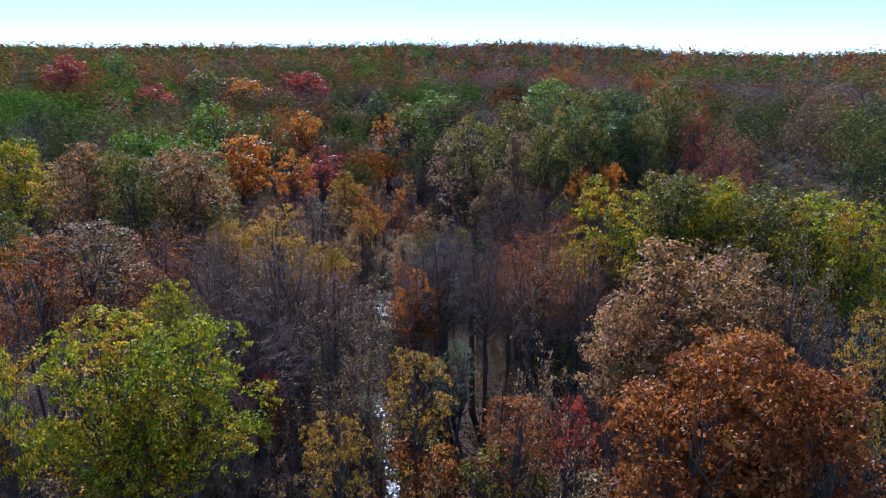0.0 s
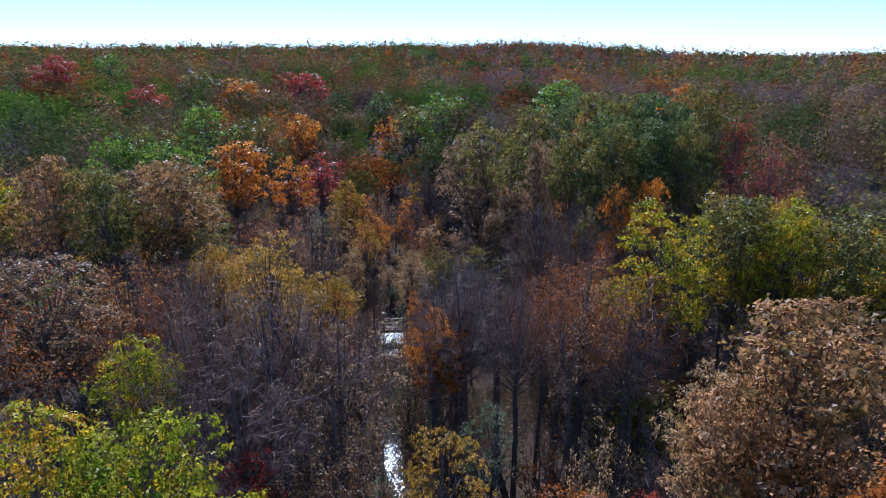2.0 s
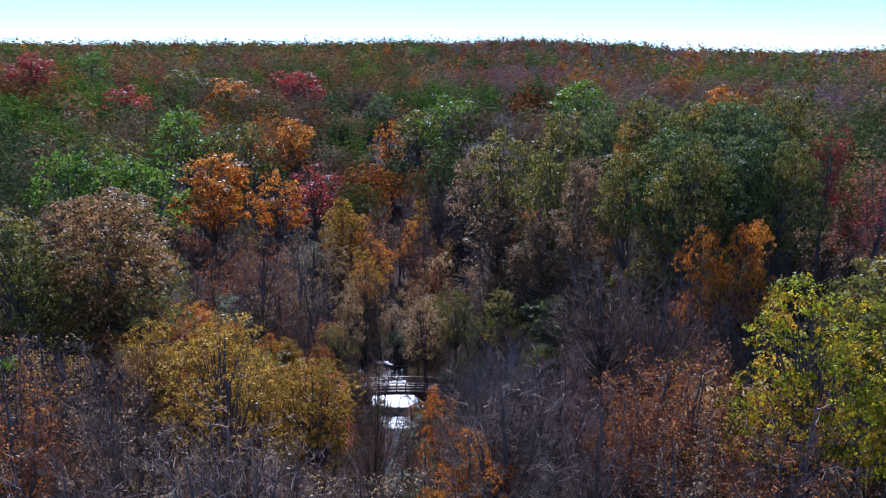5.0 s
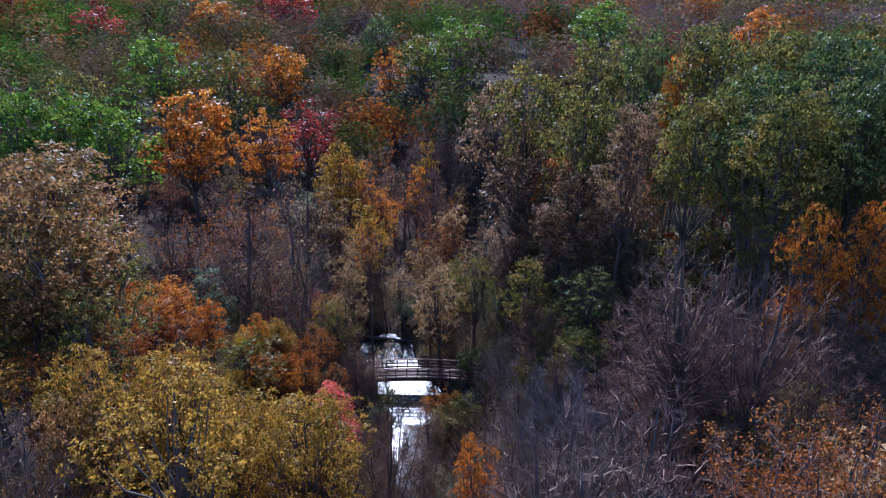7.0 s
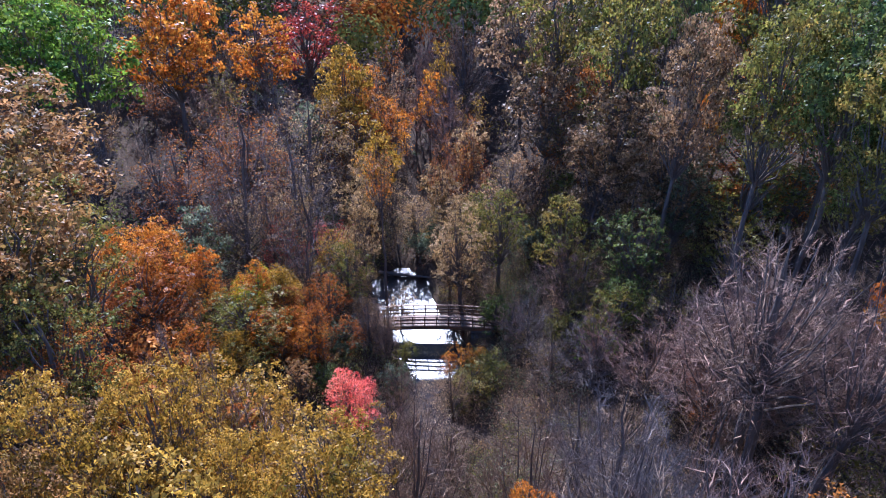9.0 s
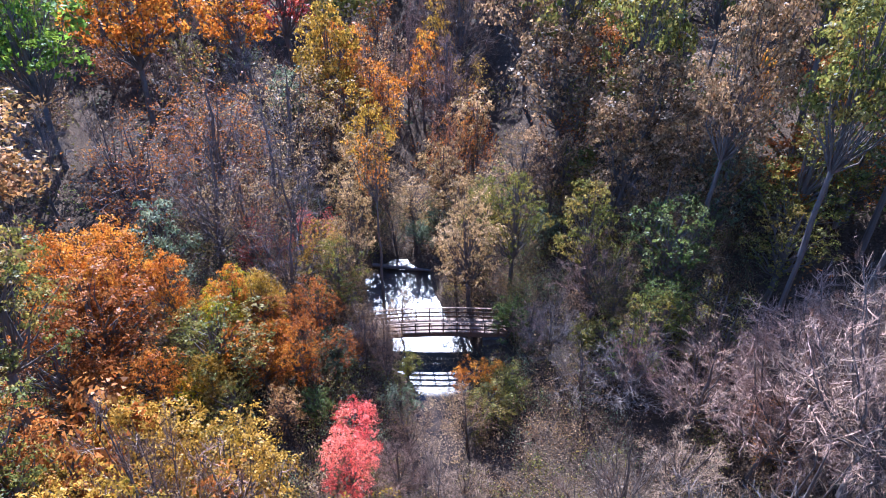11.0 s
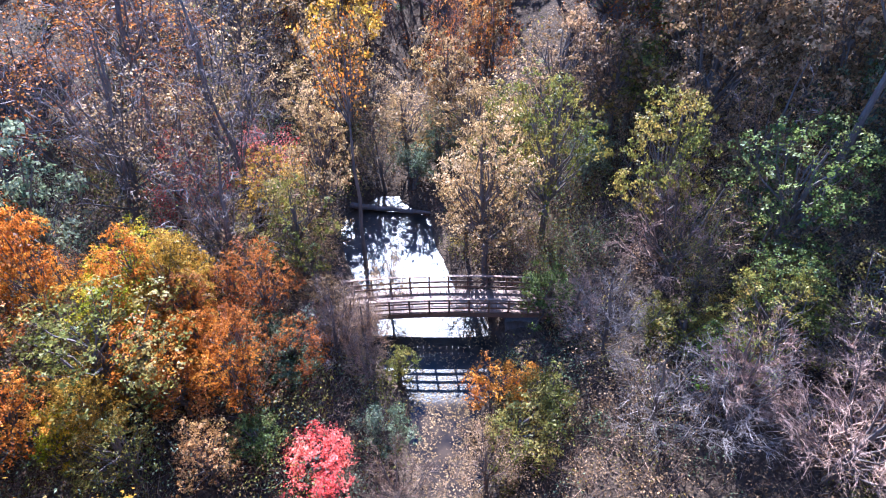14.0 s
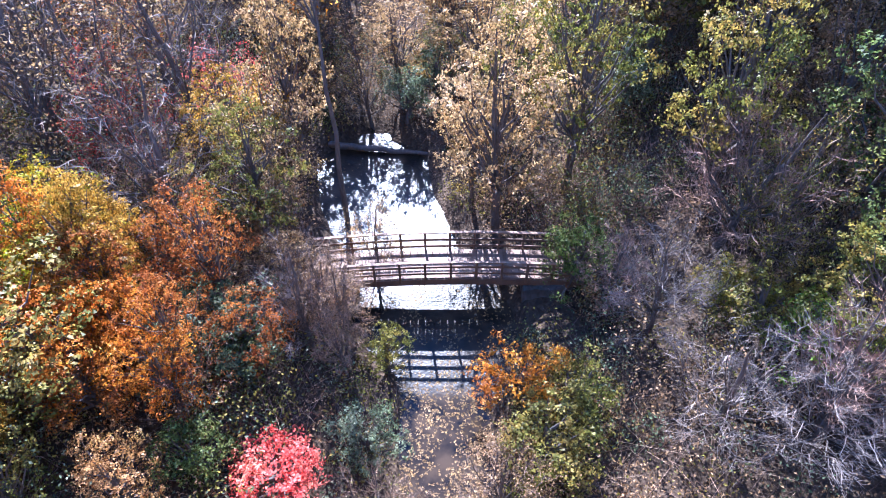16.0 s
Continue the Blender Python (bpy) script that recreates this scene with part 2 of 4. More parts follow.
def cards(centres, normals, sizes, r=None, corners=4):
    """Pointed leaves at the centres, facing along the normals: folded quads, or plain triangles for what is far."""
    r = r or rng
    n = len(centres)
    a = r.normal(size=(n, 3))
    t = np.cross(normals, a)
    t /= np.linalg.norm(t, axis=1, keepdims=True) + 1e-9
    b = np.cross(normals, t)
    s = sizes[:, None]
    v = np.empty((n, corners, 3))
    if corners == 4:
        v[:, 0], v[:, 1], v[:, 2], v[:, 3] = centres + t * s, centres + b * s * 0.62, centres - t * s, centres - b * s * 0.62
        v[:, 0] -= normals * s * 0.25
        v[:, 2] -= normals * s * 0.25
    else:
        v[:, 0], v[:, 1], v[:, 2] = centres + t * s * 1.15, centres - t * s * 0.7 + b * s * 0.8, centres - t * s * 0.7 - b * s * 0.8
    return v.reshape(-1, 3), np.arange(corners * n).reshape(-1, corners)


def tube(path, radii, sides, verts, faces):
    """A tapering tube along the path, added to verts and faces."""
    base = len(verts)
    path = [Vector(p) for p in path]
    for k, p in enumerate(path):
        d = (path[min(k + 1, len(path) - 1)] - path[max(k - 1, 0)]).normalized()
        u = d.orthogonal().normalized()
        w = d.cross(u)
        for j in range(sides):
            a = 2 * math.pi * j / sides
            verts.append(p + (u * math.cos(a) + w * math.sin(a)) * radii[k])
        if k:
            for j in range(sides):
                i = base + (k - 1) * sides
                faces.append((i + j, i + (j + 1) % sides, i + sides + (j + 1) % sides, i + sides + j))


def wander(a, b, steps, amount, r):
    """Points from a to b on an uneven line."""
    a, b = Vector(a), Vector(b)
    length = (b - a).length
    return [a.lerp(b, k / steps) + (Vector(r.normal(size=3)) * amount * length if 0 < k < steps else Vector()) for k in range(steps + 1)]


def mesh_of(name, verts, faces, mat):
    me = bpy.data.meshes.new(name)
    me.from_pydata([tuple(v) for v in verts], [], [tuple(int(i) for i in f) for f in faces])
    me.materials.append(mat)
    return me


def leafy(seed, leaves, size, height=20.0, radius=4.5, low=0.42, lobes=30, spread=1.0, corners=3):
    """Trunk and crown meshes of a broadleaf tree: lobes of leaves at the ends of its limbs."""
    r = np.random.default_rng(seed)
    v, f = [], []
    top = Vector((r.normal() * 0.5, r.normal() * 0.5, height * 0.86))
    trunk = wander((0, 0, -0.6), top, 6, 0.006, r)
    tube(trunk, [0.30, 0.25, 0.22, 0.18, 0.14, 0.09, 0.03], 7, v, f)
    centres, normals, sizes = [], [], []
    mid = height * (low + 1) / 2
    half = height * (1 - low) / 2
    for k in range(lobes):
        az = 2.39996 * k + r.normal() * 0.35
        up = 1 - 1.6 * ((k + 0.5) / lobes) ** 0.9
        ring = max(0.0, 1 - abs(up) ** 2.4) ** 0.5 * (0.72 + 0.42 * r.random())
        c = Vector((math.cos(az) * ring * radius * 0.74, math.sin(az) * ring * radius * 0.74, mid + up * half * 0.76))
        if k % 5 == 4:
            c = Vector((c.x * 0.45, c.y * 0.45, c.z))
        c += Vector(r.normal(size=3)) * 0.35
        lr = radius * (0.13 + 0.17 * r.random()) * spread
        start = trunk[min(5, max(2, int(6 * (c.z - 0.22 * height) / height)))]
        tube(wander(start, c, 3, 0.05, r), [0.10, 0.07, 0.045, 0.015], 4, v, f)
        n = int(leaves / lobes * (lr / (radius * 0.22)) ** 2)
        m = max(4, n // 10)
        sd = r.normal(size=(m, 3))
        sd[:, 2] += 0.45
        sd /= np.linalg.norm(sd, axis=1, keepdims=True)
        spray = np.array(c) + sd * (lr * (0.66 + 0.42 * r.random(m) ** 0.6))[:, None] * np.array((1, 1, 0.72))
        tilt = sd + r.normal(size=(m, 3)) * 0.3
        pick = r.integers(0, m, n)
        centres.append(spray[pick] + r.normal(size=(n, 3)) * (size * 1.55) * np.array((1, 1, 0.6)))
        nn = tilt[pick] + r.normal(size=(n, 3)) * 0.34
        normals.append(nn / np.linalg.norm(nn, axis=1, keepdims=True))
        sizes.append(size * (0.65 + 0.7 * r.random(n)))
    cv, cf = cards(np.concatenate(centres), np.concatenate(normals), np.concatenate(sizes), r, corners)
    return mesh_of("trunk", v, f, BARK), mesh_of("crown", cv, cf, LEAVES["olive"])


def bare(seed, height=18.0, radius=4.5, low=0.28, limbs=11, spikes=3600, leaves=0, size=0.16, thick=1.0):
    """Trunk and crown meshes of a tree that has lost most of its leaves: limbs, branches, twigs and their fine ends."""
    r = np.random.default_rng(seed)
    v, f = [], []
    top = Vector((r.normal() * 0.6, r.normal() * 0.6, height * 0.9))
    trunk = wander((0, 0, -0.6), top, 7, 0.006, r)
    tube(trunk, [0.27, 0.23, 0.20, 0.17, 0.14, 0.10, 0.06, 0.02], 7, v, f)
    tv, tf, ends = [], [], []
    middle = height * (low + 0.28)
    for k in range(limbs):
        az = 2.39996 * k + r.normal() * 0.25
        up = 0.96 - 1.02 * (k + 0.5) / limbs
        ring = math.sqrt(1 - up * up) * (0.84 + 0.16 * r.random())
        end = Vector((math.cos(az) * ring * radius * 0.86, math.sin(az) * ring * radius * 0.86, middle + (height - middle) * max(0.0, up) * 0.93 + r.normal() * 0.3))
        q = 7 * min(0.8, max(0.12, low + (end.z / height - low) * 0.45 - 0.1))
        start = trunk[int(q)].lerp(trunk[min(7, int(q) + 1)], q - int(q))
        bend = start.lerp(end, 0.5) + Vector((end.x, end.y, 0)) * 0.12 - Vector((0, 0, 0.02 * height))
        limb = wander(start, bend, 2, 0.03, r) + wander(bend, end, 2, 0.03, r)[1:]
        tube(limb, [0.075 * thick, 0.062 * thick, 0.048 * thick, 0.032 * thick, 0.012], 5, v, f)
        away = Vector((end.x / radius, end.y / radius, 0.35 + (end.z - middle) / (height - middle))).normalized()
        for b in range(7):
            q = 1.0 + 3.0 * (b + r.random() * 0.6) / 7
            p = limb[int(q)].lerp(limb[min(4, int(q) + 1)], q - int(q))
            d = away + Vector(r.normal(size=3)) * 0.8
            d.z = max(0.6 * d.z, 0.05)
            e = p + d.normalized() * radius * (0.2 + 0.2 * r.random()) * (1.25 - 0.18 * q)
            br = wander(p, e, 3, 0.04, r)
            tube(br, [0.036 * thick, 0.028 * thick, 0.02 * thick, 0.009], 3, tv, tf)
            for t in range(6):
                q2 = 0.3 + 2.6 * (t + r.random()) / 6
                p2 = br[int(q2)].lerp(br[min(3, int(q2) + 1)], q2 - int(q2))
                d2 = d.normalized() * 0.8 + away * 0.2 + Vector(r.normal(size=3)) * 0.8
                d2.z *= 0.7
                e2 = p2 + d2.normalized() * radius * (0.1 + 0.11 * r.random())
                w = (e2 - p2).orthogonal().normalized() * 0.0155 * thick
                i = len(tv)
                tv += [p2 + w, p2 - w, e2]
                tf.append((i, i + 1, i + 2))
                ends.append((p2, e2, away))
    base = len(tv)
    n_each = max(1, spikes // len(ends))
    tips = []
    for p2, e2, away in ends:
        for _ in range(n_each):
            a = p2.lerp(e2, 0.15 + 0.85 * r.random())
            d = (e2 - p2).normalized() * 0.6 + away * 0.55 + Vector(r.normal(size=3)) * 0.6
            d.z += 0.2
            b = a + d.normalized() * (0.28 + 0.55 * r.random())
            w = d.orthogonal().normalized() * 0.0115 * thick
            i = len(tv)
            tv += [a + w, a - w, b]
            tf.append((i, i + 1, i + 2))
            tips.append(b)
    crown = mesh_of("crown", tv, tf, TWIG)
    foliage = None
    if leaves:
        pick = r.integers(0, len(tips), leaves)
        c = np.array([tuple(tips[i]) for i in pick]) + r.normal(size=(leaves, 3)) * 0.18
        nn = r.normal(size=(leaves, 3))
        nn /= np.linalg.norm(nn, axis=1, keepdims=True)
        cv, cf = cards(c, nn, size * (0.6 + 0.8 * r.random(leaves)), r, 3)
        foliage = mesh_of("foliage", cv, cf, LEAVES["tan"])
    return mesh_of("trunk", v, f, BARK), crown, foliage


KINDS = {
    "oak": [leafy(11 + k, 3700, 0.20, radius=6.5, low=0.22, lobes=56) for k in range(5)],
    "oak_near": [leafy(21 + k, 7600, 0.145, radius=5.5, low=0.22, lobes=54, spread=1.1) for k in range(4)],
    "maple": [leafy(31 + k, 4200, 0.17, height=15.0, radius=5.0, low=0.22, lobes=46, spread=1.1) for k in range(3)],
    "maple_near": [leafy(41 + k, 8600, 0.09, height=14.0, low=0.12, lobes=50, spread=1.1) for k in range(4)],
    "thin": [leafy(51 + k, 2500, 0.13, height=13.0, radius=3.8, low=0.16, lobes=34, spread=1.05) for k in range(4)],
    "thin_near": [leafy(61 + k, 5400, 0.074, height=13.0, radius=3.8, low=0.12, lobes=40, spread=1.1) for k in range(4)],
    "thin_light": [leafy(66 + k, 1700, 0.15, height=13.0, radius=3.8, low=0.14, lobes=26, spread=1.1) for k in range(4)],
    "shrub": [leafy(71 + k, 3300, 0.07, height=6.0, radius=2.4, low=0.02, lobes=30, spread=1.15) for k in range(4)],
    "bare": [bare(91 + k, height=14.0, spikes=6600, limbs=18, low=0.16, thick=1.05) for k in range(5)],
    "bare_light": [bare(101 + k, height=14.0, spikes=2400, limbs=11, low=0.16, thick=1.35) for k in range(4)],
    "sparse": [bare(111 + k, height=14.0, spikes=1700, leaves=3600, size=0.074, low=0.14, limbs=14, thick=0.85) for k in range(4)],
    "sparse_light": [bare(121 + k, height=14.0, spikes=1100, leaves=1400, size=0.13, low=0.14, limbs=9, thick=1.1) for k in range(4)],
    "pale": [bare(131 + k, height=9.0, radius=4.6, low=0.06, limbs=20, spikes=4200, thick=0.62) for k in range(3)],
    "open": [bare(141 + k, height=14.0, spikes=1500, limbs=15, low=0.14, thick=0.75) for k in range(3)],
    "pole": [bare(151, height=19.0, radius=2.4, low=0.74, limbs=6, spikes=400, leaves=700, size=0.10)],
}
SIZE = {"oak": (20, 6.5), "oak_near": (20, 5.5), "maple": (15, 5.0), "maple_near": (14, 4.5), "thin": (13, 3.8), "shrub": (6, 2.4), "bare": (14, 4.5), "sparse": (14, 4.5), "pale": (9, 4.6), "open": (14, 4.5), "pole": (19, 2.4)}
WORDS = {
    "oak": "tall broadleaf tree with a dense {} crown", "maple": "rounded autumn tree with {} leaves", "thin": "autumn tree with a thinning {} crown",
    "shrub": "low bush with {} leaves", "bare": "leafless tree with fine grey-brown twigs", "sparse": "nearly bare tree with a few {} leaves",
    "pale": "leafless tree with pale branching limbs", "open": "leafless tree with open pale grey branches", "pole": "tall slender tree with a small {} top",
}
GROUPS = {
    "oak": "tall leafy trees of the wood", "maple": "rounded autumn trees of the wood", "thin": "thinning autumn trees of the wood",
    "shrub": "bushes along the stream", "bare": "leafless trees of the wood", "sparse": "nearly bare trees of the wood", "pale": "pale leafless trees of the wood", "open": "leafless trees of the wood",
}
count = 0


def finer(kind, y):
    return kind + "_near" if y < 127 and kind + "_near" in KINDS else kind


def chosen(name):
    """The next of the shapes of that name."""
    global count
    count += 1
    return KINDS[name][count % len(KINDS[name])]


def stand(kind, x, y, h, r):
    h0, r0 = SIZE.get(finer(kind, y), SIZE[kind])
    lean = 3.0 * math.sin(count * 2.7), 3.0 * math.cos(count * 1.9)
    return pose(x, y, ground(x, y) - 0.05, *lean, (count * 137.5) % 360) @ Matrix.Diagonal((r / r0, r / r0, h / h0, 1))


def paint(me, tint, twig):
    """The material that a part of a tree takes for that leaf and twig colour."""
    if me.materials[0].name.startswith("leaves"):
        return LEAVES[tint]
    return twig if twig and me.name.startswith("crown") else me.materials[0]


def bole():
    """The bare lower trunk of a tall tree, one metre long, to be drawn out."""
    v, f = [], []
    r = np.random.default_rng(9)
    tube(wander((0, 0, -0.1), (0, 0, 1.0), 6, 0.008, r), [0.36, 0.31, 0.28, 0.26, 0.25, 0.24, 0.23], 8, v, f)
    return mesh_of("bole", v, f, BARK)


BOLE = bole()


def plant(kind, tint, x, y, h, r, twig=None, lift=0.0):
    """One tree of that kind and leaf colour at x, y: its upper part of height h and crown radius r, on a bare bole of height lift."""
    meshes = chosen(finer(kind, y))
    low = kind == "shrub"
    ob = new("bush" if low else "tree")
    ob.matrix_basis = stand(kind, x, y, h, r)
    tagged(ob, WORDS[kind].format(tint.replace("_", " ")), "bush" if low else "tree", group=GROUPS.get(kind, ""))
    for me in meshes:
        if me is None:
            continue
        p = new(me.name.split(".")[0], me)
        p.parent = ob
        p.location.z = lift / ob.scale.z
        p.material_slots[0].link = "OBJECT"
        p.material_slots[0].material = paint(me, tint, twig)
    if lift > 0.3:
        p = new("bole", BOLE)
        p.parent = ob
        p.scale = (1.0, 1.0, (lift + 0.4) / ob.scale.z)
    return ob


thicket = []


def plant_joined(kind, tint, x, y, h, r, twig=None):
    """A tree of the dense wood behind, to be joined with the others."""
    meshes = chosen(kind + "_light" if kind + "_light" in KINDS else finer(kind, y))
    m = stand(kind, x, y, h, r)
    thicket.extend((me, m, paint(me, tint, twig)) for me in meshes if me)


def join_thicket():
    mats, vs, loops, totals, kinds, base = [], [], [], [], [], 0
    for me, m, mat in thicket:
        if mat not in mats:
            mats.append(mat)
        v = np.empty(3 * len(me.vertices))
        me.vertices.foreach_get("co", v)
        a = np.array(m)
        v = v.reshape(-1, 3) @ a[:3, :3].T + a[:3, 3]
        l = np.empty(len(me.loops), np.int32)
        me.loops.foreach_get("vertex_index", l)
        t = np.empty(len(me.polygons), np.int32)
        me.polygons.foreach_get("loop_total", t)
        vs.append(v)
        loops.append(l + base)
        totals.append(t)
        kinds.append(np.full(len(t), mats.index(mat), np.int32))
        base += len(v)
    v, l, t = np.concatenate(vs), np.concatenate(loops), np.concatenate(totals)
    me = bpy.data.meshes.new("woodland")
    me.vertices.add(len(v))
    me.vertices.foreach_set("co", v.ravel())
    me.loops.add(len(l))
    me.loops.foreach_set("vertex_index", l.astype(np.int32))
    me.polygons.add(len(t))
    me.polygons.foreach_set("loop_start", np.concatenate(([0], np.cumsum(t)[:-1])).astype(np.int32))
    me.polygons.foreach_set("material_index", np.concatenate(kinds))
    for mat in mats:
        me.materials.append(mat)
    me.update(calc_edges=True)
    tagged(new("woodland", me), "dense wood of bare and thinning autumn trees", "woods", kind="stuff")


# ---- the footbridge ----
def wood_material(name, dark, light):
    m, ns, ln = material(name)
    tc, info = ns.new("ShaderNodeTexCoord"), ns.new("ShaderNodeObjectInfo")
    mp = ns.new("ShaderNodeMapping")
    mp.inputs["Scale"].default_value = (3.0, 3.0, 14.0)
    ln.new(tc.outputs["Object"], mp.inputs[0])
    grain = node(ns, "TexNoise", Scale=4.0, Detail=6.0)
    stain = node(ns, "TexNoise", Scale=0.9, Detail=3.0)
    ln.new(mp.outputs[0], grain.inputs["Vector"])
    ln.new(tc.outputs["Object"], stain.inputs["Vector"])
    s1 = ns.new("ShaderNodeMath")
    s1.operation = "ADD"
    ln.new(grain.outputs[0], s1.inputs[0])
    ln.new(stain.outputs[0], s1.inputs[1])
    s2 = ns.new("ShaderNodeMath")
    s2.operation = "MULTIPLY_ADD"
    s2.inputs[1].default_value = 0.45
    ln.new(info.outputs["Random"], s2.inputs[0])
    ln.new(s1.outputs[0], s2.inputs[2])
    r = ramp(ns, [(0.35, dark), (0.65, light)])
    s3 = ns.new("ShaderNodeMath")
    s3.operation = "MULTIPLY"
    s3.inputs[1].default_value = 0.41
    ln.new(s2.outputs[0], s3.inputs[0])
    ln.new(s3.outputs[0], r.inputs[0])
    b = node(ns, "BsdfPrincipled", Roughness=0.7)
    bump = node(ns, "Bump", Strength=0.3, Distance=0.01)
    out = ns.new("ShaderNodeOutputMaterial")
    ln.new(grain.outputs[0], bump.inputs["Height"])
    ln.new(bump.outputs[0], b.inputs["Normal"])
    ln.new(r.outputs[0], b.inputs["Base Color"])
    ln.new(b.outputs[0], out.inputs[0])
    return m


TIMBER = wood_material("weathered_timber", (0.075, 0.038, 0.021), (0.18, 0.095, 0.053))
CAP = wood_material("pale_handrail", (0.18, 0.10, 0.058), (0.31, 0.185, 0.112))
BOARD = wood_material("deck_board", (0.12, 0.064, 0.037), (0.235, 0.135, 0.082))
STONE = bark_material("abutment_stone", (0.05, 0.042, 0.035), (0.13, 0.112, 0.095))

BRIDGE_X, BRIDGE_Y, BRIDGE_W = -10.35, 111.85, 1.75
HALF_SPAN = 6.05


def deck_z(x):
    """Top of the arched deck."""
    return 2.98 - 0.010 * (x - BRIDGE_X) ** 2


def box_mesh(name, size, mat, bevel=0.008):
    bm = bmesh.new()
    bmesh.ops.create_cube(bm, size=1.0)
    bmesh.ops.scale(bm, vec=size, verts=bm.verts)
    bmesh.ops.bevel(bm, geom=list(bm.edges), offset=bevel, segments=1, affect="EDGES")
    me = bpy.data.meshes.new(name)
    bm.to_mesh(me)
    bm.free()
    me.materials.append(mat)
    return me


def arched_bar(name, y, above, tall, wide, mat, parent, label=""):
    """A bar that follows the arch of the deck from end to end."""
    verts, faces = [], []
    n = 24
    for k in range(n + 1):
        x = BRIDGE_X - HALF_SPAN + 2 * HALF_SPAN * k / n
        z = deck_z(x) + above
        verts += [(x, y - wide / 2, z), (x, y + wide / 2, z), (x, y + wide / 2, z + tall), (x, y - wide / 2, z + tall)]
        if k:
            i = 4 * k
            faces += [(i - 4 + a, i - 4 + (a + 1) % 4, i + (a + 1) % 4, i + a) for a in range(4)]
    faces += [(3, 2, 1, 0), (4 * n, 4 * n + 1, 4 * n + 2, 4 * n + 3)]
    return mesh_object(name, verts, faces, [mat], parent, label)


def build_bridge():
    bridge = tagged(new("footbridge"), "arched wooden footbridge with weathered brown rails over the stream", "bridge")
    post = box_mesh("post", (0.10, 0.10, 1.32), TIMBER)
    board = box_mesh("deck_board", (0.156, BRIDGE_W - 0.1, 0.04), BOARD, 0.005)
    for side in (-1, 1):
        y = BRIDGE_Y + side * BRIDGE_W / 2
        arched_bar("girder", y - side * 0.06, -0.42, 0.36, 0.14, TIMBER, bridge, "dark timber side beam")
        arched_bar("top_rail", y, 1.05, 0.05, 0.13, CAP, bridge, "pale flat handrail")
        arched_bar("middle_rail", y - side * 0.075, 0.62, 0.13, 0.045, TIMBER, bridge)
        arched_bar("lower_rail", y - side * 0.075, 0.20, 0.13, 0.045, TIMBER, bridge)
        k = -5
        while k <= 5:
            x = BRIDGE_X + 0.03 + 1.1 * k
            p = new("post", post)
            p.parent = bridge
            p.location = (x, y, deck_z(x) + 0.385)
            k += 1
    n = int(2 * HALF_SPAN / 0.165)
    for k in range(n):
        x = BRIDGE_X - HALF_SPAN + 0.1 + k * 0.165
        p = new("deck_board", board)
        p.parent = bridge
        p.location = (x, BRIDGE_Y, deck_z(x) - 0.022)
        p.rotation_euler = (0, math.atan(0.02 * (x - BRIDGE_X)), radians(0.4) * math.sin(k * 3.1))
    for side, x in ((-1, -15.6), (1, -6.2)):
        bm = bmesh.new()
        bmesh.ops.create_cube(bm, size=1.0)
        bmesh.ops.scale(bm, vec=(1.9, BRIDGE_W + 0.5, 2.3), verts=bm.verts)
        bmesh.ops.subdivide_edges(bm, edges=list(bm.edges), cuts=5, use_grid_fill=True)
        for v in bm.verts:
            v.co += Vector((noise.noise(v.co * 1.7), noise.noise(v.co * 1.7 + Vector((7, 0, 0))), noise.noise(v.co * 1.7 + Vector((0, 9, 0))))) * 0.14
        me = bpy.data.meshes.new("abutment")
        bm.to_mesh(me)
        bm.free()
        me.materials.append(STONE)
        p = new("abutment", me)
        p.parent = bridge
        p.location = (x, BRIDGE_Y, 1.25)
        p["label"] = "rough stone abutment on the bank"


build_bridge()


def floating_leaves():
    r = np.random.default_rng(12)
    pieces = []
    n = 5200
    y = np.where(r.random(n) < 0.62, 100 + 13.5 * r.random(n), 55 + 66 * r.random(n))
    side = r.uniform(-1, 1, n)
    c = np.array([(stream_x(b) + s * (stream_half(b) + 0.3), b, WATER + 0.012) for b, s in zip(y, side)])
    keep = np.array([noise.noise((a[0] * 0.8, a[1] * 0.5, 5.0)) + 0.25 + 0.3 * (a[1] < 108) > 0.5 * q for a, q in zip(c, r.random(n))])
    c = c[keep]
    nn = np.tile((0.0, 0.0, 1.0), (len(c), 1)) + 0.12 * r.normal(size=(len(c), 3))
    v, f = cards(c, nn, 0.05 + 0.05 * r.random(len(c)), r)
    stuff("floating_leaves", [(v, f, 0)], [LEAVES["tan"]], "fallen tan leaves floating on the stream", "fallen leaves")



def lay_log():
    """A fallen trunk across the head of the pool."""
    r = np.random.default_rng(3)
    v, f = [], []
    tube(wander((-17.2, 122.3, 1.35), (-10.9, 121.4, 1.15), 8, 0.01, r), [0.21, 0.20, 0.19, 0.18, 0.16, 0.15, 0.13, 0.11, 0.09], 9, v, f)
    f += [tuple(range(8, -1, -1)), tuple(range(72, 81))]
    ob = mesh_object("fallen_log", v, f, [BARK], smooth_shade=True)
    tagged(ob, "dark fallen trunk lying across the stream", "log")


lay_log()

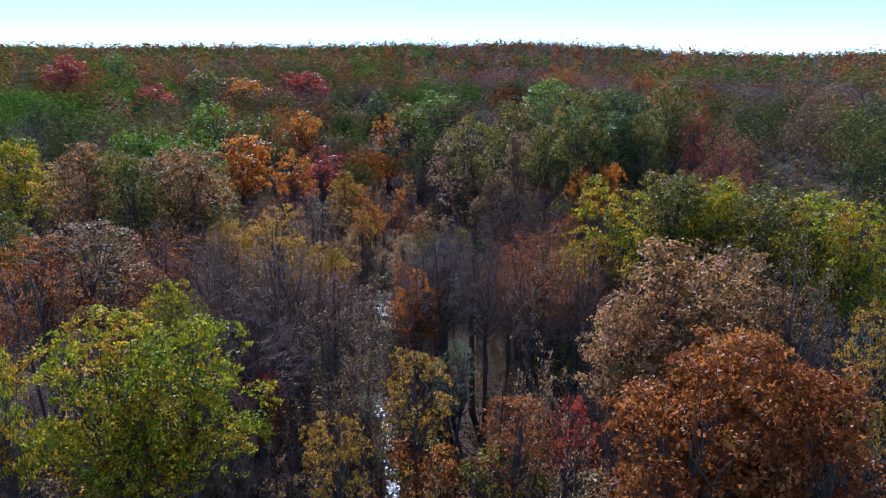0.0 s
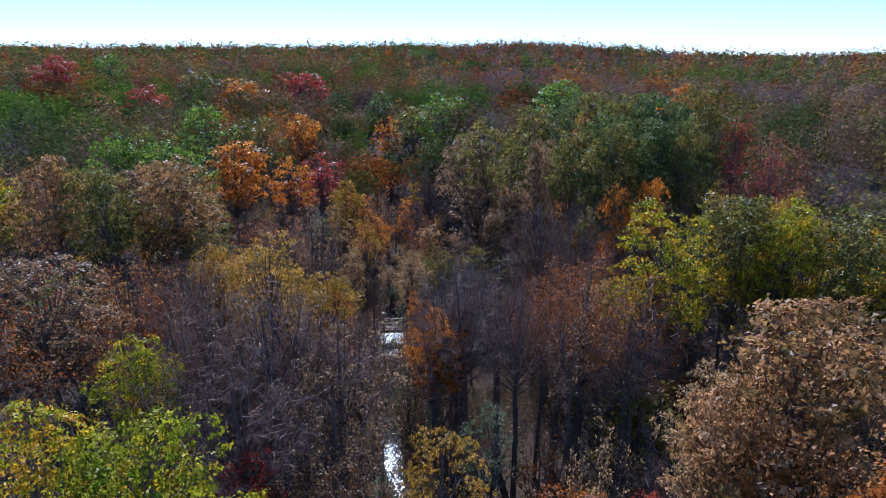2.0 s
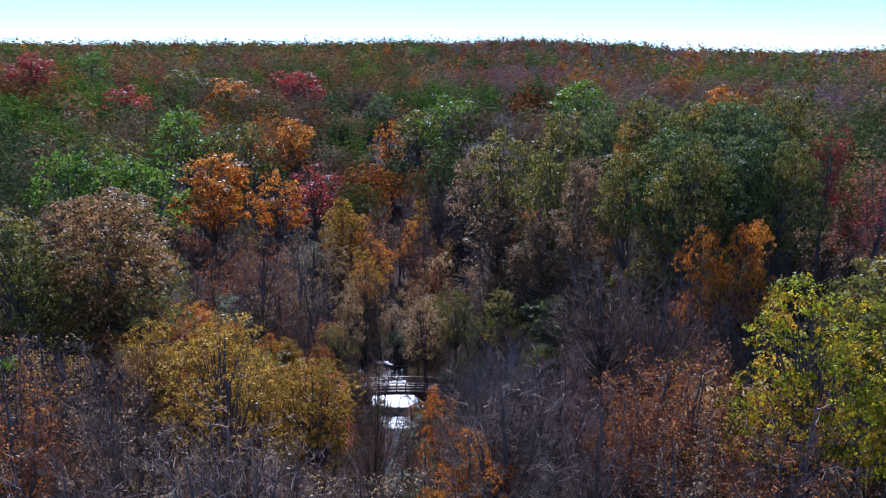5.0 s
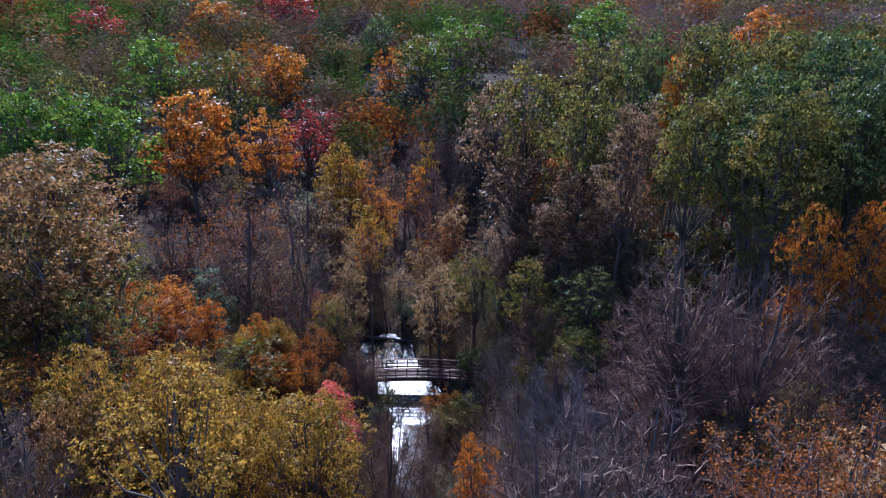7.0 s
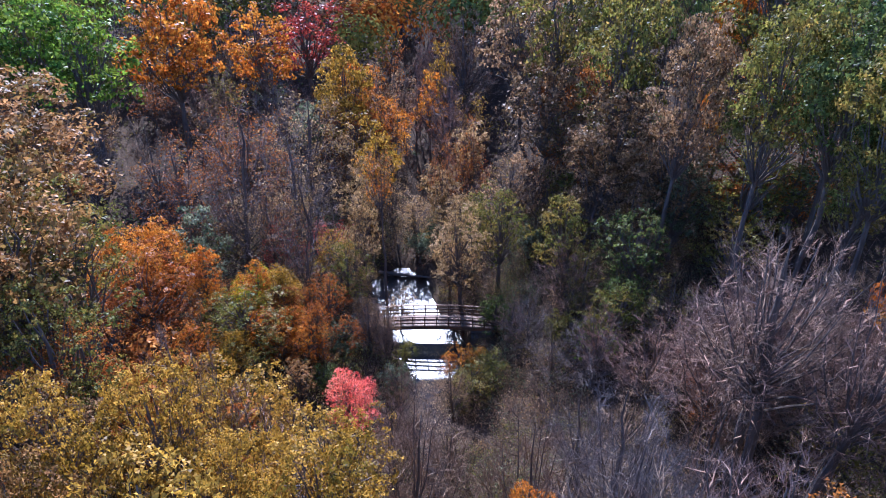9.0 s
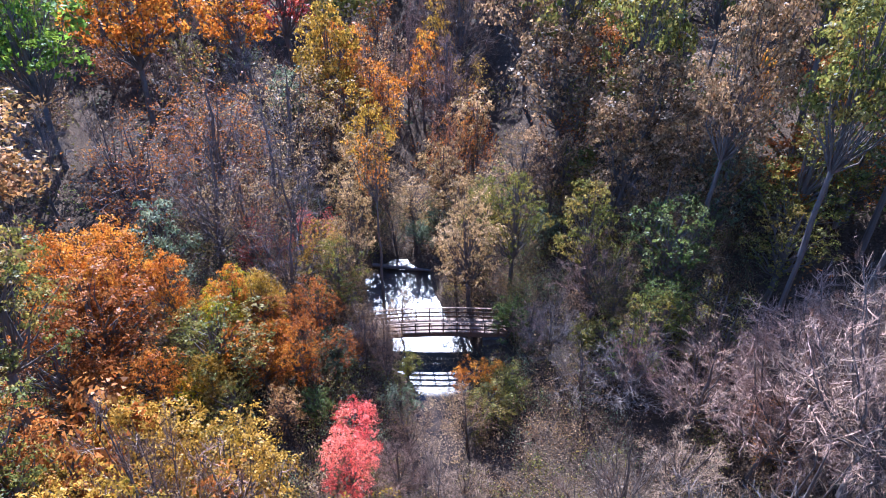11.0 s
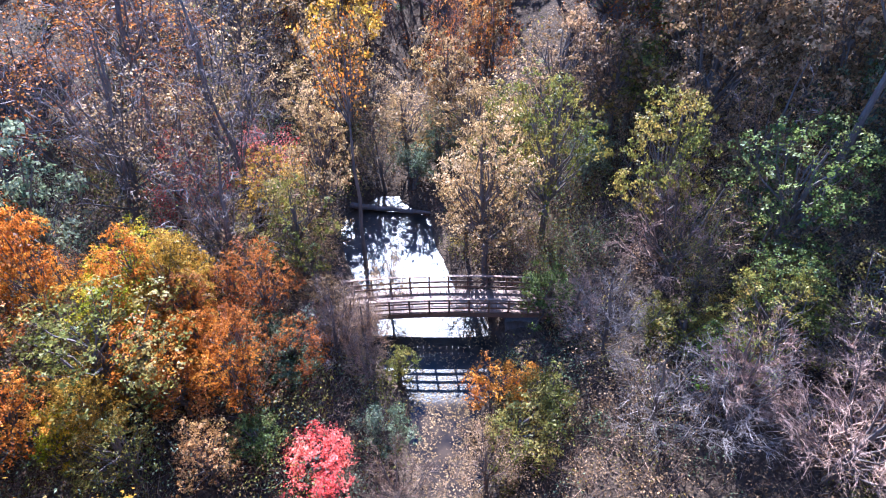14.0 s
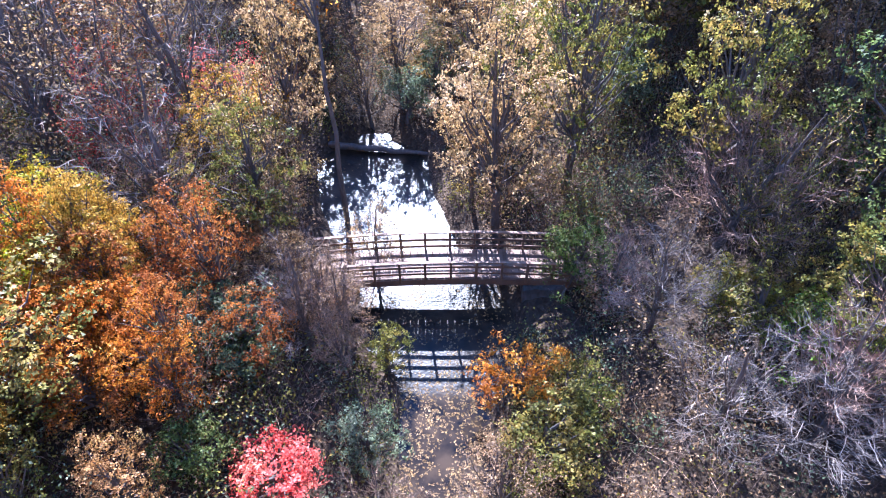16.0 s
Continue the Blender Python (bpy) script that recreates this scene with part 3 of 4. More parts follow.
# ---- the trees along the stream, one by one: kind, leaves, x, y, height, crown radius ----
plant("maple", "yellow_green", -19.4, 42.4, 15.2, 4.2, lift=9.8)
plant("maple", "yellow_green", -15.9, 43.6, 14.7, 4.2, lift=9.8)
plant("maple", "yellow_green", -18.9, 43.5, 13.1, 4.6, lift=8.7)
plant("maple", "yellow_green", -21.7, 58.9, 12.6, 3.3, lift=8.4)
plant("maple", "yellow_green", -23.3, 42.0, 14.4, 1.9, lift=9.6)
plant("sparse", "rust", -30.6, 56.2, 14.3, 4.7, lift=9.9)
plant("oak", "yellow_green", -53.6, 91.0, 17.8, 5.2, lift=10.2)
plant("oak", "bronze", -43.3, 88.4, 17.8, 4.3, lift=10.0)
plant("oak", "olive", -38.1, 87.3, 17.8, 4.2, lift=9.9)
plant("oak", "bronze", -31.9, 91.9, 18.0, 5.0, lift=9.7)
plant("oak", "olive", -40.4, 68.7, 14.6, 3.3, lift=9.7)
plant("thin", "gold", -18.4, 73.8, 14.6, 3.7, lift=9.7)
plant("sparse", "rust", -29.5, 71.0, 13.6, 3.1, TWIG_MAUVE, lift=9.9)
plant("bare", "olive", -25.0, 73.2, 13.3, 3.4, lift=9.6)
plant("sparse", "brown", -21.6, 67.3, 13.2, 3.2, TWIG_MAUVE, lift=9.5)
plant("thin", "gold", -3.1, 53.1, 11.8, 2.8, lift=7.8)
plant("thin", "gold", -7.0, 45.1, 11.7, 2.3, lift=7.8)
plant("thin", "grey_green", -0.1, 60.3, 10.0, 2.4, lift=6.7)
plant("sparse", "rust", 5.1, 74.8, 12.6, 3.1, TWIG_MAUVE, lift=9.1)
plant("sparse", "rust", 8.8, 74.5, 13.0, 3.7, TWIG_MAUVE, lift=9.4)
plant("sparse", "brown", 7.2, 68.8, 11.9, 3.9, TWIG_MAUVE, lift=8.6)
plant("bare", "olive", 10.6, 67.8, 12.2, 3.3, TWIG_MAUVE, lift=8.9)
plant("bare", "olive", 8.4, 96.6, 15.0, 4.5, TWIG_MAUVE)
plant("bare", "olive", 14.6, 93.5, 16.0, 4.8, TWIG_MAUVE)
plant("bare", "olive", 9.2, 85.9, 13.9, 4.0, TWIG_MAUVE, lift=10.1)
plant("bare", "olive", -2.2, 76.6, 12.9, 4.9, lift=9.3)
plant("maple", "yellow_green", 15.5, 72.1, 16.9, 4.6, lift=9.8)
plant("oak", "olive", 21.0, 74.0, 16.9, 4.7, lift=9.8)
plant("maple", "yellow_green", 23.8, 73.4, 16.0, 4.0, lift=9.9)
plant("oak", "olive", 29.2, 69.7, 16.0, 4.4, lift=9.8)
plant("maple", "yellow_green", 34.1, 64.6, 15.2, 4.0, lift=9.9)
plant("maple", "yellow_green", 26.6, 74.3, 16.0, 4.7, lift=9.9)
plant("thin", "gold", 32.3, 84.6, 15.6, 2.9, lift=10.4)
plant("maple", "yellow_green", 32.0, 67.3, 16.0, 5.4, lift=9.8)
plant("thin", "tan", 9.9, 51.9, 14.0, 2.6, lift=9.3)
plant("thin", "gold", 22.0, 44.6, 15.2, 2.3, lift=9.6)
plant("sparse", "brown", 25.4, 56.9, 14.3, 3.5, lift=9.9)
plant("thin", "red", 7.2, 51.1, 9.4, 2.0, lift=6.3)
plant("thin", "red", -15.4, 55.4, 9.6, 2.2, lift=6.4)
plant("thin", "rust", 3.4, 50.6, 9.9, 3.3, lift=6.6)
plant("sparse", "brown", -8.0, 55.5, 10.9, 3.6, TWIG_MAUVE, lift=7.9)
plant("thin", "grey_green", -6.5, 55.2, 10.0, 1.5, lift=6.6)
plant("thin", "olive", -38.1, 91.0, 13.9, 5.8, lift=9.2)
plant("thin", "olive", -31.4, 94.1, 13.3, 4.2, lift=8.9)
plant("maple", "orange", -82.0, 272.2, 20.2, 9.2, lift=1.1)
plant("maple", "red", -104.5, 246.8, 20.2, 8.3, lift=1.1)
plant("oak", "dark_green", -67.1, 497.3, 22.3, 9.2)
plant("oak", "olive", -102.5, 289.0, 21.3, 9.2, lift=2.2)
plant("oak", "green", -170.4, 353.0, 21.3, 9.2, lift=2.1)
plant("maple", "red", -162.4, 292.2, 20.2, 9.2, lift=6.9)
plant("thin", "rust", -117.4, 240.1, 18.1, 6.1, lift=1.3)
plant("oak", "green", -39.7, 696.2, 21.2, 9.7)
plant("oak", "dark_green", -24.8, 238.0, 21.3, 6.0, lift=0.4)
plant("thin", "orange", -20.7, 214.1, 19.0, 5.4, lift=0.5)
plant("thin", "orange", 56.1, 195.5, 19.2, 6.3, lift=0.7)
plant("sparse", "red", 36.7, 101.6, 14.7, 5.0, lift=10.6)
plant("thin", "red", 35.6, 110.7, 15.4, 2.2, lift=8.2)
plant("thin", "orange", 20.8, 135.3, 17.0, 2.1, lift=2.0)
plant("oak", "olive", 23.6, 80.4, 15.2, 3.4, lift=10.1)
plant("maple", "gold", -26.7, 93.5, 11.0, 4.1)
plant("maple", "gold", -22.2, 93.4, 10.0, 4.1)
plant("thin", "gold", -15.2, 83.9, 11.0, 3.6, lift=7.3)
plant("thin", "rust", -33.2, 104.4, 12.0, 4.7)
plant("sparse", "brown", -31.6, 77.6, 12.8, 4.6, TWIG_MAUVE, lift=9.2)
plant("thin", "orange", -21.5, 149.3, 15.0, 3.6)
plant("pale", "olive", -1.8, 79.5, 12.1, 3.1, TWIG_PALE, lift=8.7)
plant("sparse", "olive", 6.7, 135.7, 12.0, 5.5, TWIG_MAUVE)
plant("maple", "orange", -34.9, 107.5, 12.0, 3.3)
plant("maple", "gold", -24.4, 80.8, 12.6, 2.7, lift=8.4)
plant("bare", "olive", 13.4, 84.0, 11.7, 3.0, TWIG_MAUVE, lift=8.5)
plant("sparse", "rust", 12.7, 79.6, 11.6, 2.3, TWIG_MAUVE, lift=8.4)
plant("sparse", "olive", 11.2, 82.1, 11.2, 2.6, TWIG_MAUVE, lift=8.1)
plant("bare", "olive", 19.9, 97.5, 11.0, 3.1, TWIG_MAUVE)
plant("bare", "olive", 13.2, 89.0, 12.1, 2.6, TWIG_MAUVE, lift=8.7)
plant("sparse", "brown", 15.6, 86.9, 11.9, 2.6, TWIG_MAUVE, lift=8.6)
plant("thin", "olive", -28.9, 86.4, 12.5, 3.2, lift=8.3)
plant("thin", "rust", -29.8, 84.2, 11.5, 2.7, lift=7.7)
plant("thin", "rust", -34.3, 100.2, 10.0, 3.5)
plant("thin", "brown", -26.4, 82.5, 11.2, 2.5, lift=7.4)
plant("thin", "olive", -33.4, 90.1, 12.9, 3.1, lift=8.6)
plant("maple", "gold", -21.3, 82.1, 12.3, 2.8, lift=8.2)
plant("maple", "bronze", -25.6, 77.8, 12.0, 2.5, lift=8.0)
plant("maple", "gold", -18.8, 82.5, 11.5, 2.5, lift=7.6)
plant("thin", "olive", -25.7, 104.9, 8.0, 3.9)
plant("maple", "gold", -14.6, 80.4, 11.9, 3.1, lift=7.9)
plant("thin", "rust", -28.7, 88.2, 11.1, 2.6, lift=7.4)
plant("pale", "olive", -1.5, 79.3, 12.1, 3.0, TWIG_PALE, lift=8.7)
plant("pale", "olive", -25.9, 75.8, 12.0, 2.8, TWIG_PALE, lift=8.7)
plant("thin", "gold", -24.0, 109.3, 8.0, 2.3)
plant("thin", "yellow_green", -25.9, 107.2, 7.0, 2.0)
plant("thin", "rust", -22.8, 108.2, 7.0, 1.9)
plant("shrub", "yellow_green", -27.0, 101.7, 4.5, 1.3)
plant("shrub", "grey_green", -19.3, 107.2, 4.0, 2.6)
plant("thin", "brown", -17.6, 113.0, 5.0, 1.9)
plant("thin", "brown", -16.6, 110.0, 5.2, 1.5)
plant("sparse", "tan", -14.6, 124.4, 6.5, 2.4, TWIG_PALE)
plant("thin", "tan", -12.9, 126.6, 6.5, 2.5)
plant("sparse", "tan", -15.6, 128.8, 8.5, 2.8, TWIG_PALE)
plant("shrub", "orange", -7.9, 105.8, 3.2, 1.8)
plant("shrub", "olive", -7.1, 103.0, 3.2, 2.2)
plant("shrub", "olive", -5.8, 104.9, 3.2, 1.7)
plant("shrub", "olive", -13.0, 107.6, 3.0, 1.1)
plant("shrub", "olive", 1.5, 107.7, 4.0, 1.9)
plant("shrub", "green", 3.5, 105.9, 4.0, 2.3)
plant("bare", "olive", 11.1, 101.5, 12.0, 4.2, TWIG_MAUVE)
plant("pale", "olive", -0.2, 94.0, 9.0, 3.3, TWIG_PALE)
plant("shrub", "gold", 13.1, 101.1, 5.0, 0.6)
plant("bare", "olive", -13.3, 96.7, 6.0, 1.9, TWIG_MAUVE)
plant("thin", "orange", 14.6, 122.2, 16.0, 1.8)
plant("sparse", "brown", 7.1, 117.3, 12.0, 3.6, TWIG_MAUVE)
plant("bare", "olive", 1.7, 112.7, 9.0, 3.7, TWIG_MAUVE)
plant("sparse", "brown", 8.3, 112.4, 9.0, 3.9)
plant("thin", "olive", 14.7, 111.0, 10.0, 3.3)
plant("thin", "brown", -3.2, 125.3, 12.0, 3.1)
plant("thin", "grey_green", 11.9, 116.6, 13.0, 2.8)
plant("open", "olive", -22.6, 120.3, 13.0, 4.1, TWIG_PALE)
plant("sparse", "red", -25.4, 117.6, 8.0, 2.6, TWIG_PALE)
plant("pale", "olive", 2.6, 103.2, 7.0, 3.8, TWIG_PALE)
plant("sparse", "olive", 8.6, 105.6, 9.0, 3.4, TWIG_PALE)
plant("open", "olive", -29.7, 119.1, 14.0, 4.5, TWIG_PALE)
plant("sparse", "rust", -26.9, 123.1, 9.0, 2.8, TWIG_MAUVE)
plant("sparse", "crimson", -21.6, 122.5, 6.0, 2.9, TWIG_MAUVE)
plant("thin", "gold", -17.4, 130.6, 13.0, 2.8)
plant("sparse", "rust", -10.2, 131.8, 13.0, 2.5, TWIG_MAUVE)
plant("shrub", "grey_green", -12.4, 123.4, 4.0, 1.6)
plant("sparse", "rust", 9.4, 97.0, 7.0, 2.6, TWIG_MAUVE)
plant("maple", "gold", -30.0, 93.4, 9.0, 2.9)
plant("thin", "gold", -22.2, 96.4, 7.0, 1.9)
plant("thin", "rust", -20.0, 109.6, 8.0, 1.9)
plant("thin", "rust", -20.5, 106.2, 7.0, 1.7)
plant("maple", "orange", -25.6, 109.3, 8.0, 1.9)
plant("maple", "gold", -23.4, 109.9, 8.0, 1.7)
plant("maple", "orange", -23.9, 105.6, 6.0, 2.4)
plant("thin", "rust", -21.1, 110.3, 6.0, 1.8)
plant("shrub", "grey_green", -18.5, 107.0, 3.5, 1.8)
plant("sparse", "brown", -14.8, 108.7, 6.0, 1.5, TWIG_MAUVE)
plant("shrub", "grey_green", -13.5, 103.5, 3.0, 1.4)
plant("maple", "gold", -25.6, 102.4, 6.0, 1.5)
plant("thin", "olive", -7.1, 120.2, 10.0, 2.4)
plant("shrub", "olive", 0.2, 108.6, 4.0, 1.3)
plant("bare", "olive", 2.8, 103.6, 8.0, 2.2, TWIG_MAUVE)
plant("shrub", "grey_green", -10.6, 125.0, 4.0, 1.6)
plant("sparse", "brown", -15.5, 109.1, 4.5, 1.5)
plant("bare", "olive", -14.6, 106.8, 4.5, 1.2)
plant("pale", "olive", -16.2, 108.2, 6.5, 2.3, TWIG_PALE)
plant("sparse", "tan", -13.9, 112.9, 6.5, 1.6, TWIG_PALE)
plant("bare", "olive", -3.7, 110.4, 5.0, 1.9, TWIG_MAUVE)
plant("sparse", "rust", -19.7, 105.1, 5.0, 1.6, TWIG_MAUVE)
plant("maple", "orange", -22.4, 106.8, 6.0, 1.6)
plant("thin", "rust", -17.9, 107.2, 5.0, 1.6)
plant("thin", "gold", -26.4, 103.9, 5.0, 1.7)
plant("thin", "rust", -23.0, 104.6, 4.5, 2.0)
plant("thin", "orange", -20.5, 104.9, 6.0, 1.6)
plant("thin", "olive", -24.3, 100.9, 5.0, 1.9)
plant("thin", "bronze", -21.0, 101.2, 4.5, 1.7)
plant("shrub", "dark_green", -19.2, 102.7, 3.0, 1.5)
plant("sparse", "rust", -29.1, 109.4, 6.0, 2.0, TWIG_MAUVE)
plant("sparse", "brown", -23.1, 114.4, 7.0, 2.2, TWIG_MAUVE)
plant("sparse", "olive", 3.1, 111.0, 9.0, 2.4)
plant("thin", "dark_green", 5.4, 107.3, 8.0, 2.2)
plant("pale", "olive", -28.1, 106.6, 6.0, 1.5, TWIG_PALE)
plant("pale", "olive", -27.3, 106.7, 5.5, 1.8, TWIG_PALE)
plant("oak", "green", -62.2, 180.7, 23.4, 7.7, lift=0.6)
plant("oak", "olive", -49.0, 177.8, 22.3, 6.9, lift=0.7)
plant("maple", "orange", -44.4, 145.2, 21.3, 6.8, lift=0.9)
plant("oak", "green", -49.6, 133.8, 22.3, 7.4, lift=1.1)
plant("oak", "green", -56.9, 135.1, 21.3, 6.6, lift=1.3)
plant("oak", "green", -61.6, 133.8, 21.3, 5.8, lift=1.7)
plant("oak", "olive", -58.4, 144.6, 22.3, 5.6, lift=1.3)
plant("oak", "bronze", -39.1, 105.1, 17.7, 6.6, lift=7.0)
plant("oak", "brown", -43.0, 103.1, 16.4, 4.1, lift=8.0)
plant("thin", "olive", -34.7, 91.8, 13.9, 4.2, lift=9.2)
plant("maple", "orange", -42.7, 196.1, 21.3, 7.2, lift=0.8)
plant("thin", "orange", -35.7, 154.1, 19.5, 5.4)
plant("thin", "red", -31.4, 166.2, 18.5, 6.5)
plant("maple", "gold", -22.7, 146.5, 16.6, 4.1)
plant("thin", "gold", -20.8, 139.8, 12.0, 4.0)
plant("thin", "orange", -17.6, 148.7, 10.0, 3.4)
plant("bare", "olive", -7.1, 161.1, 18.6, 6.7)
plant("bare", "olive", -9.4, 145.4, 15.0, 5.6, TWIG_MAUVE)
plant("oak", "brown", 0.4, 149.2, 22.8, 6.0)
plant("oak", "olive", 4.5, 139.7, 23.4, 6.2, lift=2.4)
plant("oak", "olive", 8.1, 127.1, 22.0, 4.7, lift=3.1)
plant("oak", "brown", 9.4, 114.1, 19.5, 3.6, lift=7.0)
plant("oak", "brown", 2.0, 135.4, 17.0, 5.8)
plant("oak", "brown", 7.0, 122.9, 17.0, 4.7)
plant("oak", "dark_green", 16.0, 134.5, 23.4, 4.5, lift=2.1)
plant("oak", "olive", 10.5, 140.0, 23.4, 6.2, lift=2.4)
plant("oak", "green", -5.8, 197.6, 23.2, 8.1)
plant("oak", "olive", -13.5, 204.3, 22.4, 8.2)
plant("oak", "green", 27.0, 209.6, 22.3, 9.2, lift=0.4)
plant("oak", "olive", 20.7, 123.8, 22.4, 5.4, lift=4.0)
plant("oak", "olive", 12.7, 106.1, 19.5, 3.9, lift=9.8)
plant("oak", "dark_green", 16.6, 104.5, 19.3, 4.1, lift=10.7)
plant("oak", "olive", 17.5, 99.2, 18.0, 3.7, lift=12.0)
plant("oak", "olive", 21.6, 112.3, 20.1, 4.8, lift=8.4)
plant("oak", "dark_green", 24.8, 106.3, 20.3, 4.9, lift=9.7)
plant("oak", "olive", 35.1, 118.1, 21.6, 4.8, lift=3.5)
plant("oak", "dark_green", 21.2, 99.3, 17.8, 3.7, lift=11.9)
plant("oak", "olive", 23.3, 97.3, 17.9, 3.0, lift=11.9)
plant("maple", "orange", 20.0, 130.0, 19.9, 2.7, lift=2.8)
plant("maple", "orange", 60.4, 201.8, 20.2, 6.6, lift=0.6)
plant("thin", "olive", 16.4, 99.3, 15.0, 2.3, lift=10.0)
plant("thin", "yellow_green", 20.8, 100.2, 16.4, 2.3, lift=10.9)
plant("maple", "orange", 14.9, 89.9, 14.9, 2.1, lift=10.0)
plant("maple", "orange", 18.4, 90.4, 15.2, 2.3, lift=10.2)
plant("bare", "olive", 12.9, 96.8, 15.0, 6.2)
plant("bare", "olive", 7.9, 88.2, 13.5, 5.1, lift=9.8)
plant("bare", "olive", 16.2, 87.9, 11.6, 3.6, TWIG_MAUVE, lift=8.4)
plant("sparse", "rust", -32.1, 129.4, 15.0, 6.0, TWIG_PALE)
plant("sparse", "tan", -26.0, 134.6, 15.0, 5.6, TWIG_PALE)
plant("sparse", "rust", -36.7, 123.6, 13.0, 5.6, TWIG_PALE)
plant("maple", "red", -60.0, 285.2, 21.3, 9.2, lift=2.0)
plant("sparse", "tan", -27.1, 119.5, 12.0, 4.6, TWIG_PALE)
plant("maple", "orange", -4.6, 71.9, 11.5, 2.7, lift=7.6)
plant("bare", "olive", -14.3, 67.7, 12.9, 5.3, TWIG_MAUVE, lift=9.4)
plant("bare", "olive", -19.6, 61.7, 13.2, 5.2, TWIG_MAUVE, lift=9.6)
plant("sparse", "brown", -15.0, 66.2, 13.4, 5.3, TWIG_MAUVE, lift=9.7)
plant("sparse", "tan", -9.2, 65.8, 12.4, 4.6, TWIG_MAUVE, lift=9.0)
plant("bare", "olive", -14.8, 56.6, 12.9, 5.0, TWIG_MAUVE, lift=9.3)
plant("sparse", "tan", -10.1, 60.0, 11.9, 4.6, TWIG_MAUVE, lift=8.6)
plant("bare", "olive", -18.9, 55.5, 12.3, 4.2, TWIG_MAUVE, lift=8.9)
plant("bare", "olive", -0.9, 72.9, 13.0, 4.9, lift=9.4)
plant("bare", "olive", -3.8, 71.0, 11.5, 4.3, TWIG_MAUVE, lift=8.4)
plant("bare", "olive", -21.3, 66.8, 12.7, 5.2, lift=9.2)
plant("bare", "olive", -10.4, 69.6, 11.5, 3.6, lift=8.3)
plant("sparse", "rust", -27.4, 67.7, 13.1, 4.5, lift=9.5)
plant("sparse", "rust", 6.8, 75.6, 12.6, 4.7, lift=9.1)
plant("bare", "olive", 2.8, 70.8, 12.6, 4.0, TWIG_MAUVE, lift=9.1)
plant("sparse", "rust", 11.4, 67.6, 13.1, 4.5, TWIG_MAUVE, lift=9.5)
plant("pale", "olive", -2.0, 79.9, 12.1, 4.3, TWIG_PALE, lift=8.7)
plant("bare", "olive", -14.8, 64.3, 13.9, 5.3, lift=10.0)
plant("bare", "olive", -10.1, 64.5, 12.9, 4.7, TWIG_MAUVE, lift=9.3)
plant("bare", "olive", 1.8, 77.2, 13.0, 5.1, TWIG_MAUVE, lift=9.4)
plant("sparse", "rust", 8.8, 74.5, 13.0, 4.6, TWIG_MAUVE, lift=9.4)
plant("oak", "bronze", 13.2, 48.6, 17.8, 5.4, lift=9.3)
plant("oak", "bronze", 9.4, 47.9, 15.2, 2.9, lift=9.7)
plant("oak", "rust", 10.5, 38.9, 16.0, 4.2, lift=9.5)
plant("oak", "rust", 14.4, 39.5, 16.0, 3.8, lift=9.4)
plant("oak", "rust", 16.3, 37.3, 14.3, 3.8, lift=9.5)
plant("sparse", "rust", 9.3, 40.3, 13.0, 2.9, TWIG_MAUVE, lift=9.4)
plant("maple", "brown", -31.3, 65.0, 14.5, 5.6, lift=9.7)
plant("thin", "rust", -33.2, 60.4, 14.5, 4.1, lift=9.7)
plant("bare", "olive", 12.8, 97.8, 15.0, 5.9, TWIG_MAUVE)
plant("bare", "olive", 7.8, 89.0, 13.5, 4.9, TWIG_MAUVE, lift=9.8)
plant("pale", "olive", -1.0, 82.4, 11.6, 4.0, TWIG_PALE, lift=8.4)
plant("maple", "orange", -6.4, 80.3, 10.9, 1.5, lift=7.2)
plant("maple", "orange", -33.7, 110.3, 11.0, 3.4)
plant("maple", "orange", -29.7, 108.3, 10.0, 1.9)
plant("maple", "rust", -33.5, 105.2, 8.0, 2.9)
plant("thin", "orange", -29.1, 101.9, 7.0, 2.4)
plant("maple", "rust", -32.1, 100.3, 7.0, 2.3)
plant("thin", "yellow_green", -26.3, 110.4, 7.0, 2.7)
plant("thin", "bronze", -23.7, 108.5, 6.5, 2.3)
plant("pole", "orange", -15.5, 116.6, 17.0, 1.5)
plant("shrub", "crimson", -16.5, 102.2, 2.3, 1.9)
plant("shrub", "crimson", -16.0, 99.9, 2.0, 1.7)
plant("maple", "crimson", -14.6, 91.6, 6.0, 1.5, lift=8.0)
plant("thin", "tan", -8.0, 114.6, 13.0, 3.0)
plant("thin", "tan", -9.2, 116.8, 8.0, 2.0)
plant("thin", "gold", -20.2, 118.6, 7.5, 2.6)
plant("thin", "olive", -18.7, 113.6, 8.6, 2.6)
plant("sparse", "tan", -18.6, 115.6, 9.5, 2.6)
plant("shrub", "dark_green", -5.0, 111.2, 4.6, 1.7)
plant("thin", "olive", -4.4, 117.4, 13.0, 3.0)
plant("thin", "tan", -8.4, 123.4, 8.5, 2.8)
plant("open", "olive", -24.9, 122.6, 17.0, 4.8, TWIG_PALE)
plant("open", "olive", -22.9, 113.2, 10.5, 3.8, TWIG_PALE)
plant("open", "olive", -29.5, 117.5, 14.0, 4.6, TWIG_PALE)
plant("pale", "olive", -2.0, 108.6, 6.6, 2.9, TWIG_PALE)
plant("pale", "olive", -0.6, 104.2, 6.0, 3.2, TWIG_PALE)
plant("bare", "olive", -15.9, 109.6, 5.0, 2.2)
plant("thin", "brown", 4.5, 121.5, 15.0, 4.0)
plant("oak", "brown", 10.5, 119.5, 15.0, 4.4)
plant("thin", "olive", 16.5, 114.5, 14.0, 4.2)
plant("thin", "dark_green", 6.4, 111.8, 12.0, 3.6)
